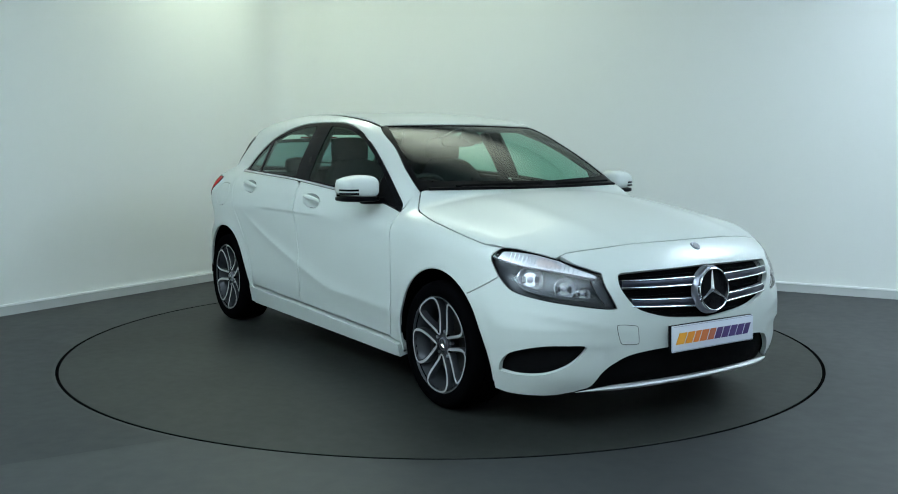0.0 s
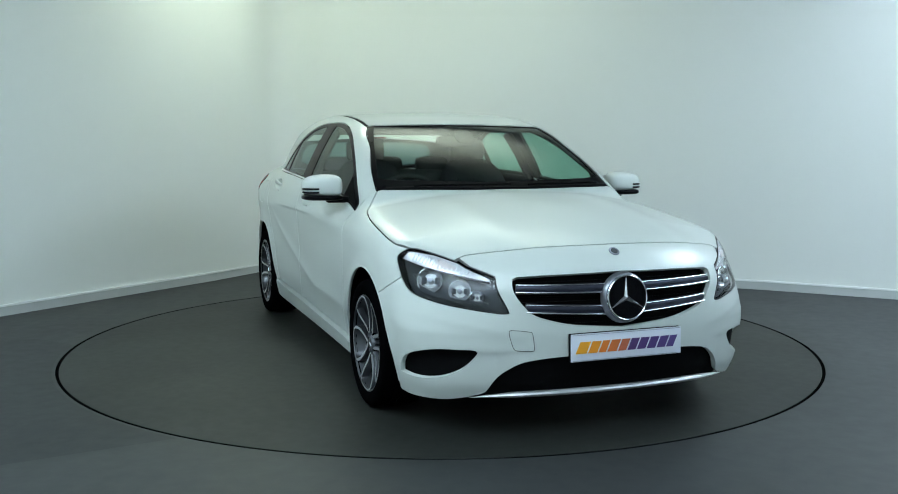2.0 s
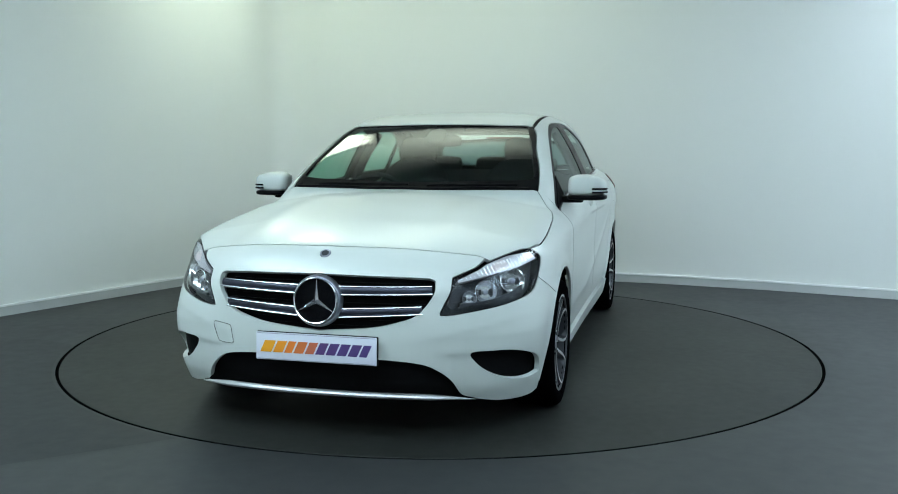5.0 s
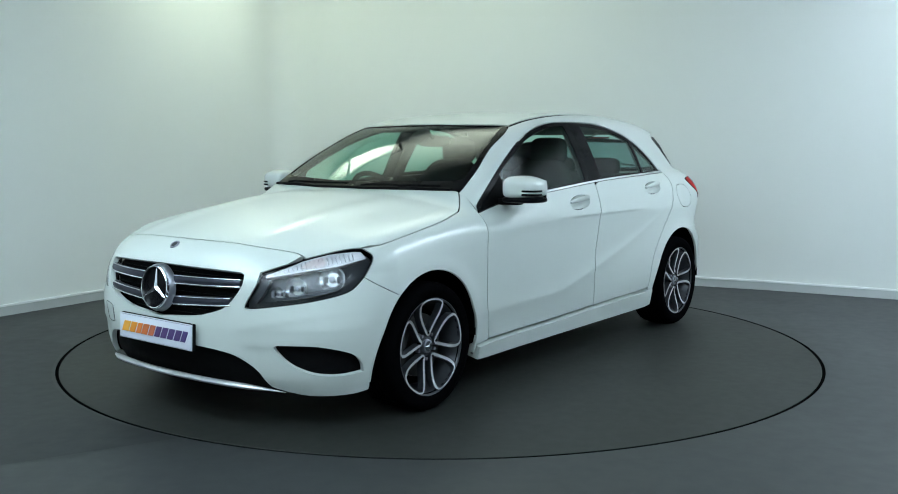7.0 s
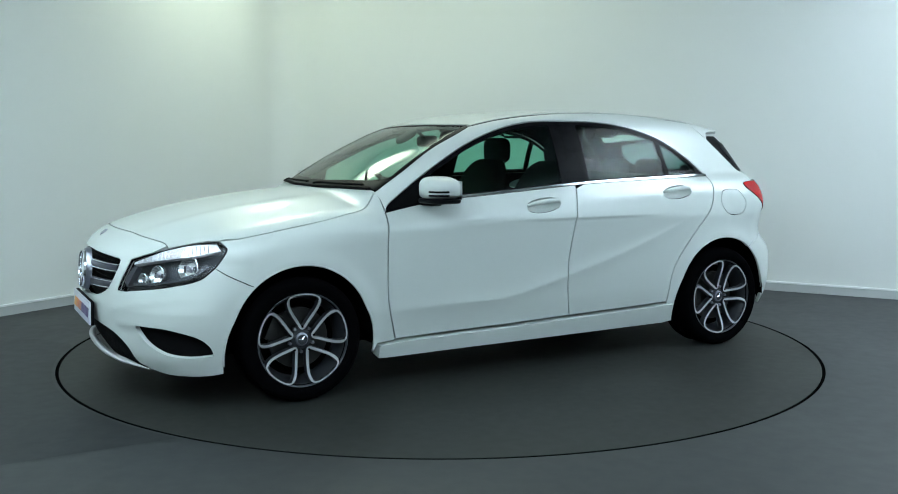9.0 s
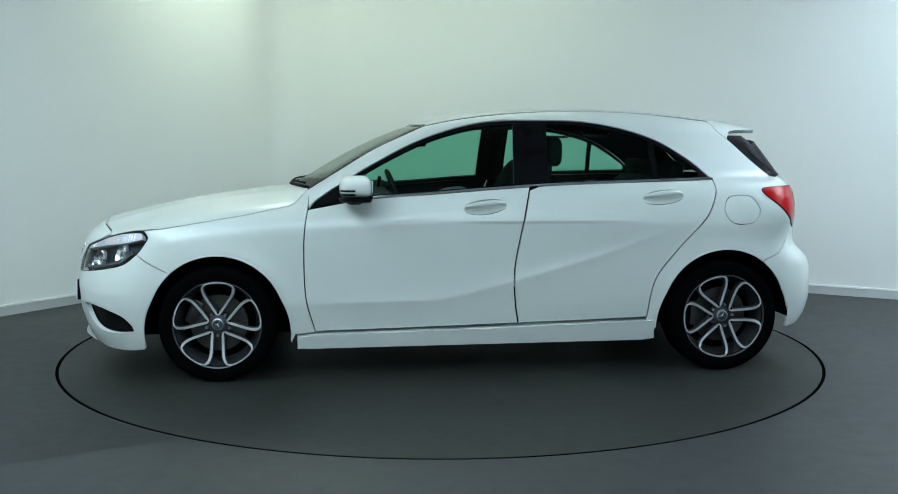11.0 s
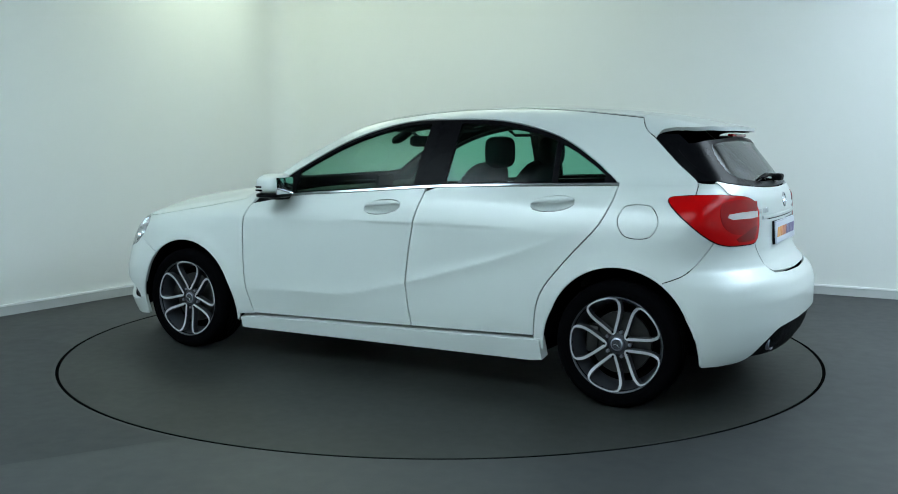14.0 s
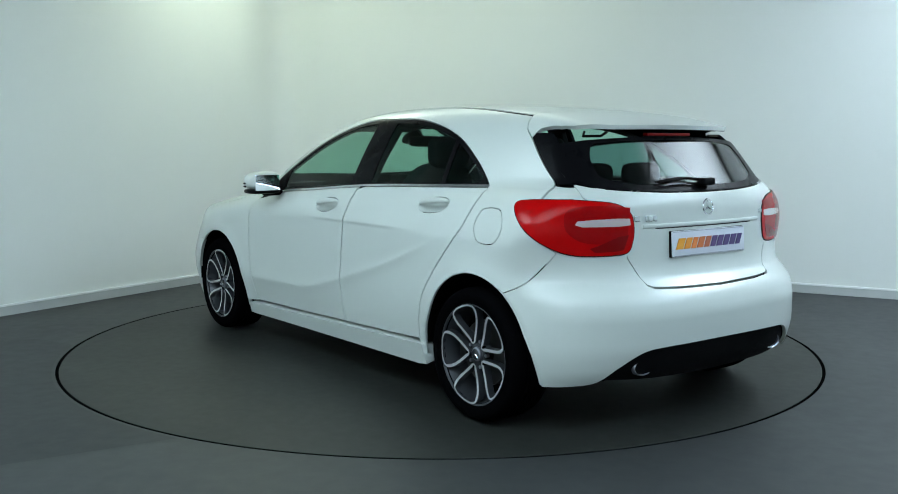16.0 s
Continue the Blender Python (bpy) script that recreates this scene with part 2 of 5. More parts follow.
def build_room():
    foot = wall_line()
    part("wall_studio", ribbon(foot, 0, 3.4, 0.15), WALL)
    tagged(bpy.data.objects["wall_studio"], "smooth off-white painted studio wall with a soft corner", "wall", kind="structure")
    rear = [foot[-1], (6.8, -8.0), (-5.6, -8.0), foot[0]]
    tagged(part("wall_rear", ribbon(rear, 0, 3.4, 0.15), WALL, smooth=False), "plain off-white wall that closes the room", "wall", kind="structure")
    inset = []
    for i, p in enumerate(foot):
        a, b = Vector(foot[max(i - 1, 0)]), Vector(foot[min(i + 1, len(foot) - 1)])
        d = (b - a).normalized()
        inset.append((p[0] + d.y * 0.016, p[1] - d.x * 0.016))
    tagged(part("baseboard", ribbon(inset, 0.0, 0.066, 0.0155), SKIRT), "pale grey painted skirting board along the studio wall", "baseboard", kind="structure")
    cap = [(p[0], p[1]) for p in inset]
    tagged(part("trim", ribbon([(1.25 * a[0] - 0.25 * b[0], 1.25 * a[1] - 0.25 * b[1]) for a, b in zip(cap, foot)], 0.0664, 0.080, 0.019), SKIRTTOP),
           "thin rounded top edge of the skirting, coloured pale where light catches it", "trim", kind="structure")
    bm = bmesh.new()
    n, big = 160, 2.2428
    inner = [bm.verts.new((big * math.cos(2 * math.pi * i / n), big * math.sin(2 * math.pi * i / n), 0)) for i in range(n)]
    outer = []
    for i in range(n):
        c, s = math.cos(2 * math.pi * i / n), math.sin(2 * math.pi * i / n)
        k = 9.0 / max(abs(c), abs(s))
        outer.append(bm.verts.new((c * k, s * k, 0)))
    for i in range(n):
        bm.faces.new((inner[i], outer[i], outer[(i + 1) % n], inner[(i + 1) % n]))
    pit = [bm.verts.new((v.co.x, v.co.y, -0.06)) for v in inner]
    for i in range(n):
        bm.faces.new((inner[i], inner[(i + 1) % n], pit[(i + 1) % n], pit[i]))
    bm.faces.new(pit)
    bmesh.ops.recalc_face_normals(bm, faces=bm.faces)
    tagged(part("floor", bm, [FLOOR, GROOVE], smooth=False), "smooth mid-grey painted studio floor", "floor", kind="structure")
    for f in bpy.data.objects["floor"].data.polygons:
        if f.center.z < -0.01:
            f.material_index = 1
    # the darker grey lane beside the turntable
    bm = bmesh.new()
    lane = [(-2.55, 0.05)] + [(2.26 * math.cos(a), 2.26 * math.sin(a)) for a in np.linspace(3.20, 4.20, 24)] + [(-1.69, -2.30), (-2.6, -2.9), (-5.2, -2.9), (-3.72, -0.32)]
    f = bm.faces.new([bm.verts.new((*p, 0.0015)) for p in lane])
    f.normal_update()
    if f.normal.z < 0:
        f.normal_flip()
    tagged(part("floor_lane", bm, PATCH, smooth=False), "darker grey lane on the floor beside the turntable", "floor", kind="structure")
    bm = box(13.0, 12.5, 0.1, (0.4, -2.1, 3.46), 0)
    tagged(part("ceiling", bm, CEIL, smooth=False), "plain pale painted ceiling", "ceiling", kind="structure")
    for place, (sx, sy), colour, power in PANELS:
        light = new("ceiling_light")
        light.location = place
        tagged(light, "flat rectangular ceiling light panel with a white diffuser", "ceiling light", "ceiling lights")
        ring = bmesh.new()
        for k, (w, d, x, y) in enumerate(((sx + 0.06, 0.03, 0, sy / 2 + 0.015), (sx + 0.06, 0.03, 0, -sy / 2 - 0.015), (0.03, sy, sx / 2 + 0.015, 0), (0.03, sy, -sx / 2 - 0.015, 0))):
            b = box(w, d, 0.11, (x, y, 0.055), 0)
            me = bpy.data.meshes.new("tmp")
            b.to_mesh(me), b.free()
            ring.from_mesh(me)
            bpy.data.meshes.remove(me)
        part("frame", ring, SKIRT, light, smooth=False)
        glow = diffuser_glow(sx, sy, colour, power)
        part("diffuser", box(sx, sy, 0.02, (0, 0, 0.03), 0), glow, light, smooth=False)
    # turntable
    prof = [(0.0, 0.0), (1.2, 0.0), (2.2235, 0.0), (2.2250, -0.002), (2.2250, -0.05)]
    disc = tagged(part("turntable", lathe(prof, 160, "z"), TABLE), "large flush grey turntable disc set in the floor", "turntable")
    part("rim", lathe([(2.2255, -0.0015), (2.2390, -0.0015), (2.2395, -0.05)], 160, "z"), GROOVE, disc, "black edge in the ring gap")
    return disc


turntable = build_room()


# ---- form of the car ----


def curve(xs, ys):
    """A smooth curve through a few stations, flat at none and never overshooting."""
    xs, ys = np.asarray(xs, float), np.asarray(ys, float)
    h, d = np.diff(xs), np.diff(ys) / np.diff(xs)
    m = np.zeros(len(xs))
    m[0], m[-1] = d[0], d[-1]
    for i in range(1, len(xs) - 1):
        if d[i - 1] * d[i] > 0:
            a, b = 2 * h[i] + h[i - 1], h[i] + 2 * h[i - 1]
            m[i] = (a + b) / (a / d[i - 1] + b / d[i])

    def at(x):
        x = np.asarray(x, float)
        i = np.clip(np.searchsorted(xs, x) - 1, 0, len(h) - 1)
        t = (x - xs[i]) / h[i]
        inside = ((1 + 2 * t) * (1 - t) ** 2 * ys[i] + t * (1 - t) ** 2 * h[i] * m[i]
                  + t * t * (3 - 2 * t) * ys[i + 1] + t * t * (t - 1) * h[i] * m[i + 1])
        return np.where(x < xs[0], ys[0] + (x - xs[0]) * m[0], np.where(x > xs[-1], ys[-1] + (x - xs[-1]) * m[-1], inside))
    return at


# the car's form lines, in its own space: x ahead from the middle of the wheelbase, y to its left, z up
BONNET = curve([0.2, 0.95, 1.02, 1.30, 1.63, 1.90, 2.05, 2.14, 2.22, 2.30],
               [1.00, 0.985, 0.985, 0.955, 0.905, 0.850, 0.812, 0.782, 0.745, 0.690])
BELT = curve([-2.1, -1.8, -1.285, -0.65, -0.26, 0.255, 0.578, 0.86, 1.1], [1.03, 1.055, 1.060, 1.040, 1.026, 0.986, 0.963, 0.95, 0.90])
ROOF = curve([-2.0, -1.69, -1.36, -1.02, -0.68, -0.34, 0.01, 0.20, 0.36, 0.55, 0.716, 0.87, 1.03, 1.2],
             [1.265, 1.322, 1.386, 1.418, 1.433, 1.429, 1.403, 1.373, 1.332, 1.257, 1.175, 1.085, 0.985, 0.87])
SHOULDER = curve([-1.4, -0.6, 0.0, 0.6, 1.2, 1.8], [0.875, 0.858, 0.846, 0.836, 0.826, 0.81])
WIDTH = curve([-2.2, -1.95, -1.7, -1.35, -0.9, 0.0, 0.9, 1.35, 1.7, 1.95, 2.2], [0.79, 0.835, 0.866, 0.887, 0.886, 0.880, 0.884, 0.886, 0.880, 0.860, 0.825])
NOSE = curve([0.10, 0.17, 0.25, 0.36, 0.46, 0.60, 0.70, 0.80, 0.95], [2.08, 2.13, 2.175, 2.20, 2.205, 2.20, 2.18, 2.14, 2.05])
TAIL = curve([0.10, 0.20, 0.30, 0.40, 0.50, 0.58, 0.63, 0.67, 0.74, 0.86, 0.95, 1.05, 1.2], [-1.90, -1.97, -2.03, -2.05, -2.05, -2.03, -1.985, -1.945, -1.925, -1.918, -1.912, -1.875, -1.79])
SECTION = curve([0.05, 0.18, 0.28, 0.40, 0.55, 0.70, 0.80, 0.835, 0.92, 1.02, 1.1], [0.085, 0.050, 0.028, 0.010, 0.002, 0.0, 0.001, 0.008, 0.034, 0.075, 0.115])
CREASE = curve([-1.9, -1.17, -0.94, -0.65, -0.36, -0.06, 0.25, 0.56, 1.0, 1.4], [0.93, 0.83, 0.745, 0.64, 0.555, 0.475, 0.412, 0.405, 0.40, 0.40])
CABIN = curve([-1.9, -1.7, -1.5, -1.285, -0.9, -0.3, 0.3, 0.7, 1.0, 1.2], [0.63, 0.675, 0.715, 0.745, 0.785, 0.805, 0.800, 0.785, 0.76, 0.73])


def smax(a, b, k):
    h = np.maximum(k - np.abs(a - b), 0) / k
    return np.maximum(a, b) + h * h * k * 0.25


def edge_of(u, reach, soft):
    """Rises from a crease at 0 to 1 at its reach, then falls away again."""
    u = 0.5 * (u + np.sqrt(u * u + soft * soft)) - 0.5 * soft
    u = np.maximum(u, 0) / reach
    return u * np.exp(1 - u)


def body(p):
    """Below 0 inside the car's body, above 0 outside."""
    x, y, z = p[:, 0], np.abs(p[:, 1]), p[:, 2]
    side = WIDTH(x) - SECTION(z)
    # the hollow between the shoulder line and the rising line in the doors
    lo, fade = CREASE(x), np.clip((1.15 - x) / 0.5, 0, 1) * np.clip((x + 1.35) / 0.6, 0, 1)
    u = np.clip((z - lo) / np.maximum(0.82 - lo, 0.05), 0, 1)
    side = side - fade * 0.0115 * edge_of(u, 0.30, 0.12) * (1 - u) * np.clip((0.82 - lo) / 0.3, 0, 1)
    side = side - fade * 0.0060 * edge_of(lo - z, 0.065, 0.034)
    # the shoulder line from the headlamp to the rear door
    side = side - 0.0055 * edge_of(SHOULDER(x) - z, 0.080, 0.020) * np.clip((1.75 - x) / 0.7, 0, 1) * np.clip((x + 0.80) / 0.7, 0, 1)
    # the rear lamps stand out from the quarters
    side = side + 0.040 * np.exp(-((z - 0.89) / 0.11) ** 2) * np.clip((-1.40 - x) / 0.35, 0, 1)
    side = side - 0.026 * np.clip((x - 1.6) / 0.4, 0, 1) * np.clip((z - 0.48) / 0.2, 0, 1)
    # wheel arch flares
    for c in (1.35, -1.35):
        r = np.hypot(x - c, z - 0.317)
        side = side + 0.010 * np.exp(-((r - 0.35) / 0.05) ** 2) * (z > 0.1)
    f_side = (y - side) * 0.95
    top = np.where(x > 0.95, BONNET(x), BELT(np.minimum(x, 0.95)) + (BONNET(0.95) - BELT(0.95)) * np.clip((x - 0.55) / 0.4, 0, 1) ** 2)
    crown = np.where(x > 0.95, 0.135 + 0.10 * np.clip((x - 1.70) / 0.4, 0, 1), 0.135 * np.clip((x - 0.35) / 0.6, 0, 1))
    bulge = 0.012 * np.exp(-((y - 0.42) / 0.09) ** 2) * np.clip((x - 1.0) / 0.3, 0, 1) * np.clip((2.15 - x) / 0.3, 0, 1)
    f_top = (z - (top - crown * y ** 2 + bulge)) * 0.95
    high = np.clip((z - 0.46) / 0.22, 0, 1)
    nose = NOSE(z) - 0.155 * y ** 2 - (0.38 + 0.24 * high) * y ** 4
    arc = np.arctan2(y, np.maximum(x - 1.30, 0.05)) * 0.85
    nose = nose - 0.0075 * edge_of(0.425 + 0.10 * np.clip((arc - 0.36) / 0.4, 0, 1) ** 0.7 - z, 0.05, 0.018) * np.clip((arc - 0.34) / 0.2, 0, 1) * np.clip((0.95 - arc) / 0.25, 0, 1)
    nose = nose - 0.010 * edge_of(0.392 - z, 0.045, 0.014) * np.clip((arc - 0.42) / 0.08, 0, 1) * np.clip((0.90 - arc) / 0.25, 0, 1)
    f_nose = (x - nose) * 0.9
    tail = TAIL(z) + 0.13 * y ** 2 + (0.34 - 0.12 * np.exp(-((z - 0.88) / 0.15) ** 2)) * y ** 4
    f_tail = (tail - x) * 0.9
    low = smax(f_side, f_top, 0.13)
    low = smax(low, f_nose, 0.10)
    low = smax(low, f_tail, 0.075)
    # the cabin
    lean = np.clip(z - BELT(np.clip(x, -2, 0.9)) + 0.02, -0.2, 1)
    g_side = (y - (CABIN(x) - 0.40 * lean - 0.38 * np.maximum(lean, 0) ** 2)) * 0.87
    sweep = np.clip((x - 0.0) / 0.5, 0, 1)
    g_top = (z - (ROOF(x + 0.17 * sweep * y ** 2) - 0.062 * y ** 2)) * 0.85
    g_tail = (-1.872 + 0.80 * np.maximum(z - 1.03, 0) + 0.10 * np.minimum(z - 1.03, 0) + 0.13 * y ** 2 + 0.38 * y ** 4 - x) * 0.78
    cab = smax(smax(g_side, g_top, 0.08), g_tail, 0.05)
    cab = np.maximum(cab, 0.90 - 0.07 * np.clip((x + 1.6) / 0.4, 0, 1) - z)
    roofz = ROOF(x) - 0.062 * y ** 2
    lip = smax(smax(g_side, g_top, 0.08), np.maximum(roofz - 0.034 - z, (-1.735 + 0.10 * y ** 2 + 0.45 * y ** 4 - x) * 0.9), 0.02)
    cab = np.minimum(cab, np.maximum(lip, x + 1.3))
    return -smax(-low, -cab, 0.025)


def meet(o, d, reach, n=90):
    """The first place where the rays o + t d, t up to reach, come upon the body."""
    lo, hi = np.zeros(len(o)), np.full(len(o), reach)
    found = np.zeros(len(o), bool)
    for k in range(n):
        t = reach * k / (n - 1)
        todo = np.flatnonzero(~found)
        if not len(todo):
            break
        inn = todo[body(o[todo] + d[todo] * t) < 0]
        hi[inn], lo[inn] = t, max(t - reach / (n - 1), 0)
        found[inn] = True
    for _ in range(18):
        mid = (lo + hi) / 2
        inn = body(o + d * mid[:, None]) < 0
        hi, lo = np.where(inn, mid, hi), np.where(inn, lo, mid)
    return o + d * hi[:, None], found


NOSE_AXIS, TAIL_AXIS, ARC = 1.30, -1.25, 0.85


def lift(domain, a):
    """Places on the body from flat coordinates: side (x, z), top (x, y), rear (y, z), nose and tail (arc round the axis, z)."""
    a = np.asarray(a, float)
    u, v, one = a[:, 0], a[:, 1], np.ones(len(a))
    if domain == "side":
        o, d, reach = np.stack([u, 1.1 * one, v], 1), np.stack([0 * u, -one, 0 * u], 1), 1.1
    elif domain == "top":
        o, d, reach = np.stack([u, v, 1.7 * one], 1), np.stack([0 * u, 0 * u, -one], 1), 1.5
    elif domain == "rear":
        o, d, reach = np.stack([-2.4 * one, u, v], 1), np.stack([one, 0 * u, 0 * u], 1), 1.6
    else:
        sign, axis = (1, NOSE_AXIS) if domain == "nose" else (-1, TAIL_AXIS)
        d = np.stack([-sign * np.cos(u / ARC), -np.sin(u / ARC), 0 * u], 1)
        o, reach = np.stack([axis * one, 0 * u, v], 1) - 1.3 * d, 1.3
    return meet(o, d, reach)[0]


def flat(domain, p):
    p = np.asarray(p, float)
    if domain == "side":
        return p[:, [0, 2]]
    if domain == "top":
        return p[:, [0, 1]]
    if domain == "rear":
        return p[:, [1, 2]]
    sign, axis = (1, NOSE_AXIS) if domain == "nose" else (-1, TAIL_AXIS)
    return np.stack([np.arctan2(p[:, 1], sign * (p[:, 0] - axis)) * ARC, p[:, 2]], 1)


def outward(p):
    e = 6e-3
    g = np.stack([body(p + np.eye(3)[i] * e) - body(p - np.eye(3)[i] * e) for i in range(3)], 1)
    return g / np.maximum(np.linalg.norm(g, axis=1, keepdims=True), 1e-9)


# ---- panels of the car's skin ----


def bow(*pts, n=8):
    """A smooth line through points."""
    p = [np.array(q, float) for q in pts]
    p = [2 * p[0] - p[1]] + p + [2 * p[-1] - p[-2]]
    out = []
    for i in range(1, len(p) - 2):
        for k in range(n):
            t = k / n
            a, b, c, d = p[i - 1:i + 3]
            out.append(0.5 * (2 * b + (c - a) * t + (2 * a - 5 * b + 4 * c - d) * t * t + (3 * b - a - 3 * c + d) * t ** 3))
    return np.array(out + [p[-2]])


def carry(frm, to, pts):
    """The same line on the body in another flat map."""
    return flat(to, lift(frm, pts))


def join(*lines):
    return np.concatenate([np.asarray(l, float) for l in lines])


def both(half):
    """A half outline that begins and ends on the middle line, and its mirror image."""
    half = np.asarray(half)
    other = half[::-1] * (-1, 1)
    return np.concatenate([half, other])


def both_top(half):
    half = np.asarray(half)
    return np.concatenate([half, half[::-1] * (1, -1)])


def even(poly, step):
    """Points at even steps round a closed outline, its corners kept."""
    out = []
    for a, b in zip(poly, np.roll(poly, -1, 0)):
        d = np.linalg.norm(b - a)
        if d < 1e-4:
            continue
        n = max(1, int(math.ceil(d / step)))
        out += [a + (b - a) * k / n for k in range(n)]
    keep = [out[0]]
    for q in out[1:]:
        if np.linalg.norm(q - keep[-1]) > 0.004:
            keep.append(q)
    if np.linalg.norm(keep[-1] - keep[0]) < 0.004:
        keep.pop()
    return np.array(keep)


def area(poly):
    x, y = poly[:, 0], poly[:, 1]
    return 0.5 * np.sum(x * np.roll(y, -1) - np.roll(x, -1) * y)


def shrink(poly, gap):
    """Draws an outline in by a gap (out, if negative)."""
    s = np.sign(area(poly))
    a, b = poly - np.roll(poly, 1, 0), np.roll(poly, -1, 0) - poly
    a /= np.linalg.norm(a, axis=1, keepdims=True)
    b /= np.linalg.norm(b, axis=1, keepdims=True)
    n = np.stack([-(a + b)[:, 1], (a + b)[:, 0]], 1) * s
    n /= np.maximum(np.linalg.norm(n, axis=1, keepdims=True), 0.6)
    return poly + n * gap


def within(poly, q):
    x, y = q[:, 0], q[:, 1]
    inside = np.zeros(len(q), bool)
    for (x0, y0), (x1, y1) in zip(poly, np.roll(poly, -1, 0)):
        if y0 != y1:
            inside ^= ((y0 > y) != (y1 > y)) & (x < (x1 - x0) * (y - y0) / (y1 - y0) + x0)
    return inside


def clear_of(poly, q, d):
    a, b = poly, np.roll(poly, -1, 0)
    ok = np.ones(len(q), bool)
    for p0, p1 in zip(a, b):
        e = p1 - p0
        t = np.clip(((q - p0) @ e) / max(e @ e, 1e-12), 0, 1)
        ok &= np.linalg.norm(q - p0 - t[:, None] * e, axis=1) > d
    return ok


from mathutils.geometry import delaunay_2d_cdt


def skin(name, domain, outline, mat, parent, label="", holes=(), step=0.025, gap=0.0022, rise=0.0, deep=0.016, mirror=False, back=None, flank=None):
    """A panel of the body: an outline in a flat map, laid on the body, with turned-in edges of some depth."""
    outline = shrink(even(outline, step), gap)
    holes = [shrink(even(h, step * 0.7), -gap) for h in holes]
    lo, hi = outline.min(0), outline.max(0)
    gx, gy = np.meshgrid(np.arange(lo[0] + step / 2, hi[0], step), np.arange(lo[1] + step / 2, hi[1], step))
    gx = gx + (np.arange(gx.shape[0]) % 2)[:, None] * step / 2
    g = np.stack([gx.ravel(), gy.ravel()], 1)
    g = g[within(outline, g)]
    g = g[clear_of(outline, g, step * 0.55)]
    for h in holes:
        g = g[~within(h, g)]
        g = g[clear_of(h, g, step * 0.55)]
    pts, edges, at = [outline], [], 0
    for loop in (outline, *holes):
        if at:
            pts.append(loop)
        n = len(loop)
        edges += [(at + i, at + (i + 1) % n) for i in range(n)]
        at += n
    pts = np.concatenate(pts + [g])
    v2, _, tris, *_ = delaunay_2d_cdt([Vector(p) for p in pts], edges, [], 0, 1e-6)
    v2 = np.array([tuple(v) for v in v2])
    tris = np.array([t for t in tris if len(t) == 3])
    mid = v2[tris].mean(1)
    keep = within(outline, mid)
    for h in holes:
        keep &= ~within(h, mid)
    tris = tris[keep]
    p = lift(domain, v2)
    nrm = outward(p)
    p = p + nrm * rise
    # wind the faces outwards
    fn = np.cross(p[tris[:, 1]] - p[tris[:, 0]], p[tris[:, 2]] - p[tris[:, 0]])
    wrong = (fn * nrm[tris[:, 0]]).sum(1) < 0
    tris[wrong] = tris[wrong][:, ::-1]
    count = {}
    for t in tris:
        for a, b in ((t[0], t[1]), (t[1], t[2]), (t[2], t[0])):
            count[(a, b)] = 1
    rim = [(a, b) for a, b in count if (b, a) not in count]
    verts, normals, faces, slots = list(p), list(nrm), [tuple(t) for t in tris], [0] * len(tris)
    ring = {}
    for i in {i for e in rim for i in e}:
        ring[i] = len(verts)
        verts += [p[i], p[i] - nrm[i] * deep]
        normals += [nrm[i], nrm[i]]
    for a, b in rim:
        faces.append((ring[b], ring[a], ring[a] + 1, ring[b] + 1))
        slots.append(0)
        e = p[b] - p[a]
        side = np.cross(e, nrm[a])
        side = side / max(np.linalg.norm(side), 1e-9)
        for i in (a, b):
            normals[ring[i]] = normals[ring[i] + 1] = side
    if back:
        base = len(verts)
        verts += list(p - nrm * deep)
        normals += list(-nrm)
        faces += [tuple(int(i) + base for i in t[::-1]) for t in tris]
        slots += [1] * len(tris)
    obs = []
    for flip in ((1, -1) if mirror else (1,)):
        me = bpy.data.meshes.new(name)
        m = np.array([1, flip, 1])
        me.from_pydata([tuple(v * m) for v in verts], [], [tuple(int(i) for i in (f if flip > 0 else f[::-1])) for f in faces])
        me.materials.append(mat)
        if back:
            me.materials.append(back)
        me.polygons.foreach_set("material_index", slots)
        me.shade_smooth()
        me.normals_split_custom_set_from_vertices([tuple(v * m) for v in normals])
        ob = new(name, me)
        ob.parent = parent
        obs.append(tagged(ob, label))
    return obs if mirror else obs[0]


# ---- the car ----
car = tagged(new("car"), "white five-door hatchback with grey alloy wheels standing on the turntable", "car")


def arch(cx, cz, a0, a1, n=30):
    a = np.radians(np.linspace(a0, a1, n))
    r = 0.350 + 0.045 * np.maximum(0, 0.35 - np.sin(a)) / 0.68
    return np.stack([cx + r * np.cos(a), cz + r * np.sin(a)], 1)


def part_of(line, lo, hi, axis=0):
    return line[(line[:, axis] <= hi + 1e-6) & (line[:, axis] >= lo - 1e-6)]


